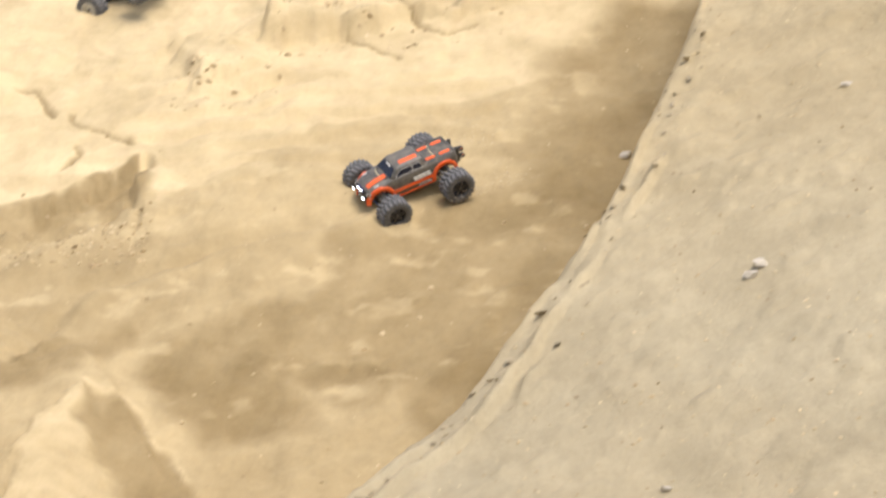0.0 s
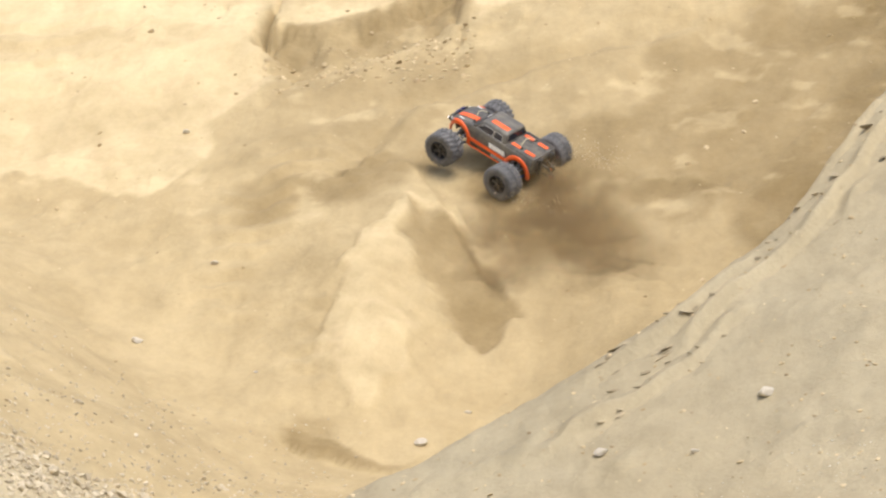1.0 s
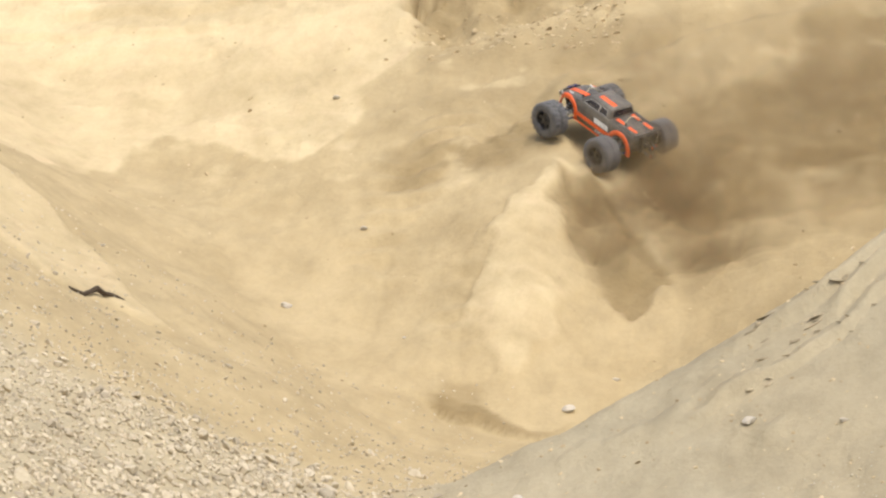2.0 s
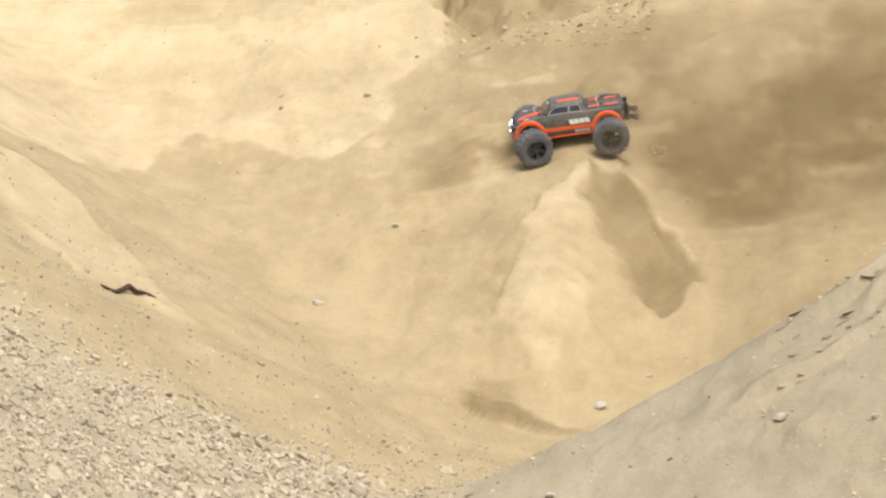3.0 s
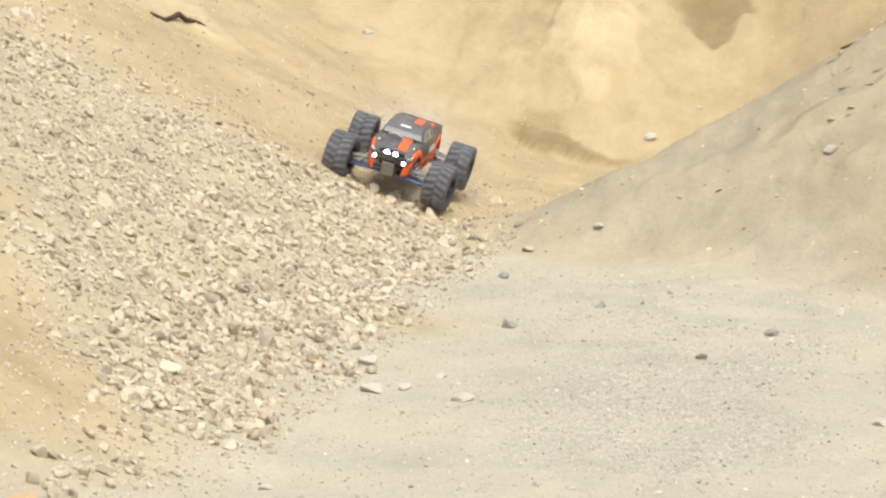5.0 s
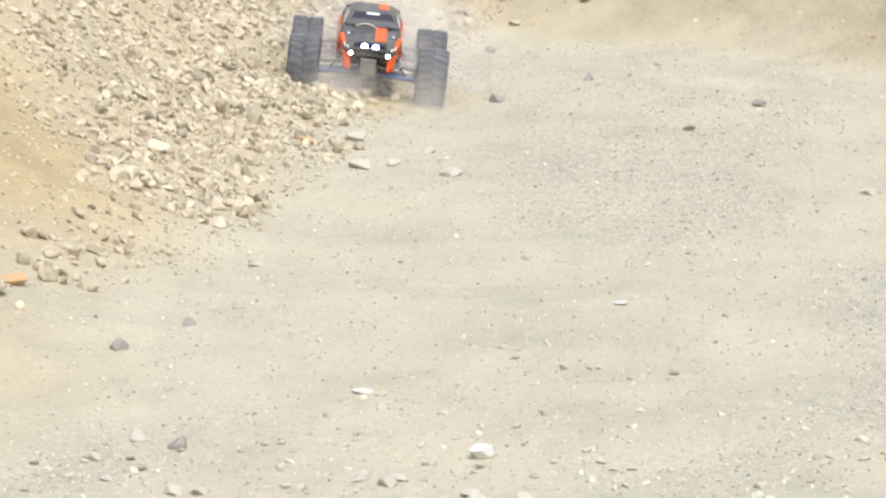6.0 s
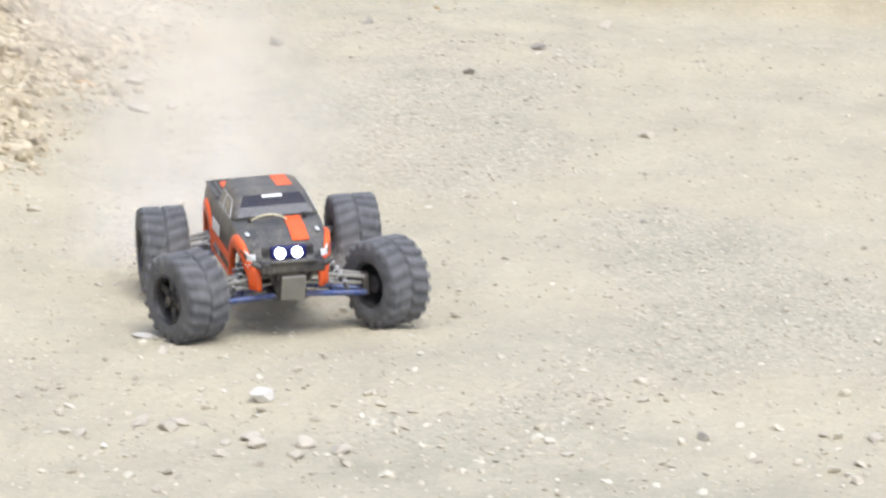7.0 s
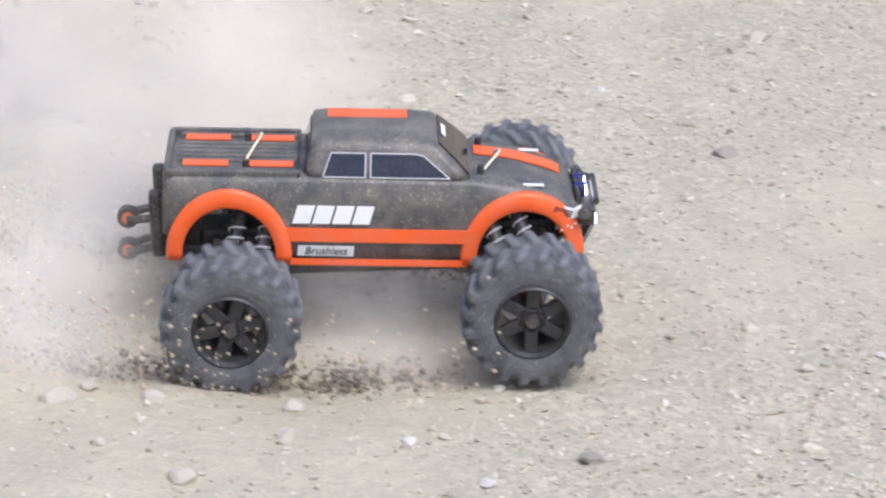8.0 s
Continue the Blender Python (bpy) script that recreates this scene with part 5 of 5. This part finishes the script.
# seconds; place; lean, pitch and heading in degrees
TRUCK = [
    (0, -0.149, 16.022, 1.966, -33.3, 23.1, 197.7),
    (0.2, -0.440, 15.720, 1.771, -32.7, 8.8, 192.0),
    (0.5, -0.798, 15.229, 1.512, -43.9, -9.4, 163.5),
    (1, -1.189, 14.860, 1.249, -23.3, -26.6, 152.6),
    (1.5, -1.318, 14.776, 1.204, -19.5, -30.9, 146.4),
    (2, -1.376, 14.752, 1.197, -13.0, -27.3, 144.5),
    (2.2, -1.387, 14.752, 1.197, -12.5, -26.5, 147.0),
    (3.3, -1.837, 14.620, 1.128, -8.4, 19.3, 217.6),
    (3.5, -2.003, 14.468, 1.050, 0.1, 19.8, 244.5),
    (4, -2.260, 14.205, 0.826, 3.5, 18.7, 275.5),
    (4.3, -2.265, 13.735, 0.562, -5.3, 24.5, 273.5),
    (4.5, -2.229, 13.337, 0.382, -10.6, 20.6, 266.4),
    (4.7, -2.137, 12.400, 0.291, -15.0, 9.0, 267.1),
    (5, -2.068, 11.440, 0.170, -17.3, 6.2, 268.0),
    (5.2, -2.055, 11.050, 0.139, -21.3, 2.0, 270.5),
    (6.3, -1.469, 8.263, 0.002, -0.6, -0.1, 281.1),
    (6.5, -1.270, 7.460, 0.000, 2.3, -1.2, 279.0),
    (6.7, -1.120, 6.772, 0.004, 0.1, 2.1, 278.0),
    (7, -0.878, 5.926, 0.005, 1.3, 2.7, 287.1),
    (7.1, -0.750, 5.540, 0.007, 2.1, 1.0, 294.5),
    (7.2, -0.679, 5.345, 0.017, 0.4, 1.0, 297.8),
    (7.3, -0.545, 5.043, 0.020, -0.4, 5.0, 307.1),
    (7.4, -0.459, 4.823, 0.033, 3.1, 6.5, 312.5),
    (7.5, -0.282, 4.524, 0.004, 4.0, -0.4, 322.0),
    (7.6, -0.192, 4.359, 0.013, 3.8, -2.4, 327.6),
    (7.7, -0.015, 4.052, 0.020, 1.3, -3.7, 335.7),
    (7.8, 0.075, 3.941, 0.020, 2.1, -4.5, 342.5),
    (7.9, 0.264, 3.807, 0.002, 3.9, -4.7, 354.0),
    (8, 0.364, 3.726, -0.002, 4.0, -4.3, 355.6),
]


def path_at(t):
    """Where the truck stands at that time."""
    T = [r[0] for r in TRUCK]
    return Vector([float(np.interp(t, T, [r[k] for r in TRUCK])) for k in (1, 2, 3)]), float(np.interp(t, T, [r[6] for r in TRUCK]))


def puff_mesh(name, mat, radius, count, flake, seed):
    """A billow of overlapping soft flakes."""
    rng = np.random.default_rng(seed)
    seg = 14
    ring = np.array([(math.cos(2 * math.pi * k / seg), math.sin(2 * math.pi * k / seg), 0) for k in range(seg)])
    disc = np.concatenate(([(0, 0, 0.12)], ring * 0.4 + (0, 0, 0.08), ring * 0.75 + (0, 0, 0.03), ring))
    soft = np.concatenate(([1.0], np.full(seg, 0.72), np.full(seg, 0.22), np.zeros(seg)))
    tri = [(0, 1 + k, 1 + (k + 1) % seg) for k in range(seg)]
    for r in (1, 1 + seg):
        for k in range(seg):
            a, b, c, d = r + k, r + (k + 1) % seg, r + seg + (k + 1) % seg, r + seg + k
            tri += [(a, d, c), (a, c, b)]
    tri = np.array(tri)
    V, D, F = [], [], []
    for n in range(count):
        way = rng.normal(size=3)
        at = way / np.linalg.norm(way) * radius * rng.uniform(0, 1) ** 0.5 * (1.0, 1.0, 0.7)
        q = Euler((rng.uniform(0.9, 2.2), rng.uniform(-0.6, 0.6), rng.uniform(-0.8, 0.8))).to_matrix()
        size = flake * rng.uniform(0.6, 1.4)
        wave = 1 + 0.25 * np.sin(np.arange(len(disc)) * 1.3 + rng.uniform(0, 6))
        V.append((disc * size * wave[:, None]) @ np.array(q).T + at)
        D.append(soft * rng.uniform(0.4, 1.0))
        F.append(tri + n * len(disc))
    me = mesh_of(name, np.concatenate(V), np.concatenate(F), mat)
    me.attributes.new("thickness", "FLOAT", "POINT").data.foreach_set("value", np.concatenate(D).astype(np.float32))
    return me


def ground_at(x, y):
    return float(lie(np.array([x]), np.array([y]))[0])


SOIL = stone_material("damp_soil", (0.10, 0.08, 0.055), (0.17, 0.135, 0.09), (0.30, 0.25, 0.18))


def build_dust():
    # pale dust that the truck drags along as it comes down and over the floor
    for k, (lag, radius, rise, density) in enumerate(((0.05, 0.13, 0.05, 1), (0.13, 0.20, 0.12, 1), (0.24, 0.27, 0.18, 1), (0.38, 0.33, 0.24, 1), (0.55, 0.38, 0.30, 1), (0.78, 0.42, 0.34, 1))):
        ob = new("dust_cloud", puff_mesh("dust_cloud", DUST, radius, 16, radius * 0.75, 20 + k))
        ob.visible_shadow = False
        tagged(ob, "pale drifting dust behind the truck", "dust cloud", "dust of the truck", "stuff")
        rows = []
        for n in range(33):
            t = n * 0.25
            p, head = path_at(max(t, 3.3) - lag)
            back = Vector((-math.cos(radians(head)), -math.sin(radians(head)), 0)) * 0.20
            g = ground_at(p.x + back.x, p.y + back.y)
            up = rise - 1.2 * float(step(5.8, 4.6, np.array(t))) - 0.22 * float(step(7.1, 6.6, np.array(t)))
            west = 0.18 * lag * float(step(6.0, 6.8, np.array(t)))
            rows.append((t, pose(p.x + back.x - west, p.y + back.y, g + up, 0, 0, 20 * math.sin(t + k))))
        PUFFS.append((ob, rows))
    # thick dust left standing as the truck swings round on the floor
    for k, (lag, radius, north, rise) in enumerate(((0.12, 0.20, 0.22, 0.08), (0.25, 0.26, 0.40, 0.12), (0.42, 0.30, 0.45, 0.20), (0.30, 0.26, 0.15, 0.05), (0.0, 0.17, 0.60, 0.10), (0.0, 0.20, 0.75, 0.20))):
        ob = new("dust_cloud", puff_mesh("dust_cloud", DUST, radius, 24, radius * 0.8, 120 + k))
        ob.visible_shadow = False
        tagged(ob, "thick pale dust standing behind the turning truck", "dust cloud", "dust of the truck", "stuff")
        rows = []
        for n in range(33):
            t = n * 0.25
            p, head = path_at(t - lag)
            y = p.y + north
            rows.append((t, pose(p.x - 0.12, y, ground_at(p.x, y) + rise - 1.0 * float(step(7.6, 7.1, np.array(t))), 0, 0, 15 * math.sin(2 * t + k))))
        PUFFS.append((ob, rows))
    # dust boiling up round the rear wheels
    for k, (along, across, radius) in enumerate(((-0.37, -0.20, 0.09), (-0.40, 0.04, 0.14), (-0.32, 0.20, 0.09), (-0.02, -0.14, 0.12), (-0.46, -0.16, 0.16), (-0.62, -0.05, 0.22), (0.0, 0.12, 0.10))):
        ob = new("dust_cloud", puff_mesh("dust_cloud", WHEEL_DUST, radius, 26, radius * 0.8, 60 + k))
        ob.visible_shadow = False
        tagged(ob, "pale dust boiling up round the rear wheels", "dust cloud", "dust of the truck", "stuff")
        rows = []
        for n in range(65):
            t = n * 0.125
            p, head = path_at(t)
            a = radians(head)
            x, y = p.x + along * math.cos(a) - across * math.sin(a), p.y + along * math.sin(a) + across * math.cos(a)
            rows.append((t, pose(x, y, ground_at(x, y) + 0.25 * radius - 0.45 * float(step(5.2, 4.4, np.array(t))), 0, 0, 25 * math.sin(2 * t + k))))
        PUFFS.append((ob, rows))
    # brown earth thrown down the wall while the truck claws its way up, settling later
    for k, (dx, dy, dz, radius) in enumerate(((0.26, -0.20, 0.02, 0.14), (0.45, -0.45, 0.02, 0.22), (0.02, -0.45, 0.0, 0.17), (0.50, -0.70, 0.02, 0.24), (0.02, -0.70, 0.0, 0.18), (0.25, -0.42, 0.02, 0.20))):
        ob = new("dust_cloud", puff_mesh("dust_cloud", EARTH, radius, 16, radius * 0.8, 40 + k))
        tagged(ob, "brown earth dust thrown down the slope", "dust cloud", "dust of the truck", "stuff")
        rows = []
        for n in range(33):
            t = n * 0.25
            p, head = path_at(min(t, 2.4))
            x, y = p.x + dx, p.y + dy
            sunk = 0.8 * float(step(2.5, 3.5, np.array(t))) + 0.5 * float(step(0.8, 0.1, np.array(t)))
            rows.append((t, pose(x, y, ground_at(x, y) + 0.05 + dz - sunk, 0, 0, 15 * math.sin(2 * t + k))))
        PUFFS.append((ob, rows))
    # a thin brown haze that hangs in the hollow until the truck is down
    for k, (dx, dy, dz, radius) in enumerate(((0.35, -0.20, 0.05, 0.42), (0.80, 0.05, 0.12, 0.52), (1.35, 0.05, 0.20, 0.50), (0.10, 0.25, 0.15, 0.38), (0.75, -0.48, 0.04, 0.42), (1.20, -0.40, 0.10, 0.42))):
        ob = new("dust_cloud", puff_mesh("dust_cloud", HAZE, radius, 22, radius * 0.8, 90 + k))
        ob.visible_shadow = False
        tagged(ob, "thin brown dust haze hanging in the hollow", "dust cloud", "dust of the truck", "stuff")
        rows = []
        for n in range(33):
            t = n * 0.25
            p, head = path_at(min(max(t, 1.0), 2.4))
            x, y = p.x + dx, p.y + dy
            sunk = 2.0 * float(step(5.2, 6.2, np.array(t))) + 1.2 * float(step(1.8, 0.9, np.array(t)))
            rows.append((t, pose(x, y, ground_at(x, y) + dz - sunk, 0, 0, 12 * math.sin(t + k))))
        PUFFS.append((ob, rows))
    # dark soil torn up along the ground by the spinning rear wheels
    rng = np.random.default_rng(78)
    v, f = ball(1)
    for s in (-1, 1):
        for name, mat, n, label in (("flung_soil", SOIL, 1700, "dark damp soil torn up by a rear wheel"), ("flung_chips", STONE, 260, "pale stone chips flung round a rear wheel")):
            u = rng.uniform(0, 1, n)
            if mat is SOIL:
                clump = rng.uniform(-0.46, 0.30, 34)[rng.integers(0, 34, n)]
                at = np.stack((clump + rng.normal(0, 0.03, n), s * -0.01 + rng.normal(0, 0.024, n), np.abs(rng.normal(0, 0.010, n)) + 0.001), 1)
                r = 0.0012 + 0.0045 * rng.beta(1, 4, n)
            else:
                at = np.stack((rng.uniform(-0.42, 0.30, n), s * (0.052 + 0.03 * u), 0.01 + 0.16 * rng.beta(1.0, 2.2, n)), 1)
                r = 0.0012 + 0.0024 * rng.beta(1, 4, n)
            P = at[:, None] + v[None] * r[:, None, None] * rng.uniform(0.6, 1.4, (n, 1, 3))
            F = f[None] + (np.arange(n) * len(v))[:, None, None]
            ob = new(name, mesh_of(name, P.reshape(-1, 3), F.reshape(-1, 3), mat, False))
            tagged(ob, label, "flung soil" if mat is SOIL else "flung chips", "dust of the truck", "stuff")
            rows = []
            for k in range(65):
                t = k * 0.125
                p, head = path_at(t)
                a = radians(head)
                x, y = p.x - AXLE * math.cos(a) - s * TRACK * math.sin(a), p.y - AXLE * math.sin(a) + s * TRACK * math.cos(a)
                rows.append((t, pose(x, y, ground_at(x, y) - 0.45 * float(step(7.6, 7.1, np.array(t))), 0, 0, head)))
            PUFFS.append((ob, rows))
    # grit flung by the rear wheels
    rng = np.random.default_rng(77)
    v, f = ball(1)
    for s in (-1, 1):
        n = 420
        u = rng.uniform(0, 1, n) ** 1.3
        at = np.stack((-0.36 * u + rng.normal(0, 0.03, n), rng.normal(0, 0.035 + 0.03 * u, n), np.abs(rng.normal(0.0, 0.030 + 0.02 * u, n)) + 0.004), 1)
        r = 0.0012 + 0.0035 * rng.beta(1, 5, n)
        P = at[:, None] + v[None] * r[:, None, None] * rng.uniform(0.6, 1.3, (n, 1, 3))
        F = f[None] + (np.arange(n) * len(v))[:, None, None]
        ob = new("flying_grit", mesh_of("flying_grit", P.reshape(-1, 3), F.reshape(-1, 3), STONE, False))
        tagged(ob, "grit flung up behind a rear wheel", "grit", "dust of the truck", "stuff")
        rows = []
        for n in range(65):
            t = n * 0.125
            p, head = path_at(t)
            a = radians(head)
            x, y = p.x - AXLE * math.cos(a) - s * TRACK * math.sin(a), p.y - AXLE * math.sin(a) + s * TRACK * math.cos(a)
            dx, dy = math.cos(a), math.sin(a)
            tilt = math.degrees(math.atan((ground_at(x + 0.1 * dx, y + 0.1 * dy) - ground_at(x - 0.3 * dx, y - 0.3 * dy)) / 0.4))
            rows.append((t, pose(x, y, ground_at(x, y), 0, -tilt, head)))
        PUFFS.append((ob, rows))


build_dust()

# ---- motion ----
# seconds; turns of the wheels a second, steering to the left
DRIVE = [(0.0, 1.6, 0), (0.5, 2.2, 10), (1.0, 5.0, 5), (2.0, 5.5, 0), (2.8, 4.0, 15), (3.5, 2.6, 15), (4.0, 3.0, 12), (4.5, 3.5, -3), (5.2, 4.5, -6), (6.3, 6.0, 0), (6.7, 5.5, 8), (7.0, 3.6, 26), (7.3, 3.6, 20),
         (7.5, 2.6, 14), (7.8, 2.0, 4), (8.0, 1.8, 0)]
# seconds; the shell on its springs: forward, lift, lean and pitch
SPRUNG = [
    (0, 0.008, -0.012, 0, 0), (0.5, 0.008, -0.012, 0, -2), (2, 0.007, -0.012, 0, -2), (2.8, 0.007, -0.012, 0, 0), (3.5, 0.007, -0.018, 0, -2), (4, 0.007, -0.018, 0, 0), (4.5, 0.006, -0.018, 2, -2),
    (5.2, 0.006, -0.012, 0, -1), (6.3, 0.004, -0.006, 0, 0), (6.5, 0.004, -0.005, 0, 0), (6.7, 0.002, -0.008, 1.5, -2), (7, -0.020, -0.014, 1, -2), (7.2, -0.022, -0.020, 0, -1), (7.3, -0.022, -0.016, -1, 0),
    (7.4, -0.022, -0.014, -3.0, 1), (7.5, -0.018, 0.008, 5.5, 4), (7.6, -0.018, 0.003, 5.2, 6), (7.7, -0.022, 0.004, -0.5, 7), (7.8, -0.018, -0.002, -0.5, 6.2), (7.9, -0.012, -0.002, -2, 4), (8, -0.010, -0.002, -2.5, 3),
]


def motions():
    walk(truck, [(t, pose(*p)) for t, *p in TRUCK])
    T = [r[0] for r in DRIVE]
    walk(truck_body, [(t, pose(x, 0, lift, lean, pitch, 0)) for t, x, lift, lean, pitch in SPRUNG])
    angle, rolls = [0.0, 0.0], {0: [], 1: []}
    for k in range(241):
        t = k / 30
        turns, steer = float(np.interp(t, T, [r[1] for r in DRIVE])), float(np.interp(t, T, [r[2] for r in DRIVE]))
        for n in (0, 1):
            rolls[n].append((t, angle[n], steer))
        slip = 1.3 if t < 2.3 else 1.0
        angle[0] += min(80.0, 360 * turns / 30 * 0.9)
        angle[1] += min(84.0, 360 * turns / 30 * slip)
    for n, wheel in enumerate(truck_wheels):
        front, s = n < 2, 1 if n % 2 == 0 else -1
        rows = []
        for t, a, steer in rolls[0 if front else 1]:
            m = pose(AXLE if front else -AXLE, s * TRACK, RADIUS, 0, 0, (steer if front else 0)) @ pose(0, 0, 0, 0, a, 0)
            rows.append((t, m if s > 0 else m @ pose(0, 0, 0, 0, 0, 180)))
        walk(wheel, rows)
    still = pose(-1.60, 18.0, 3.08, -24, 14, 142)
    parked.matrix_basis = still
    for puff, rows in PUFFS:
        walk(puff, rows)


motions()
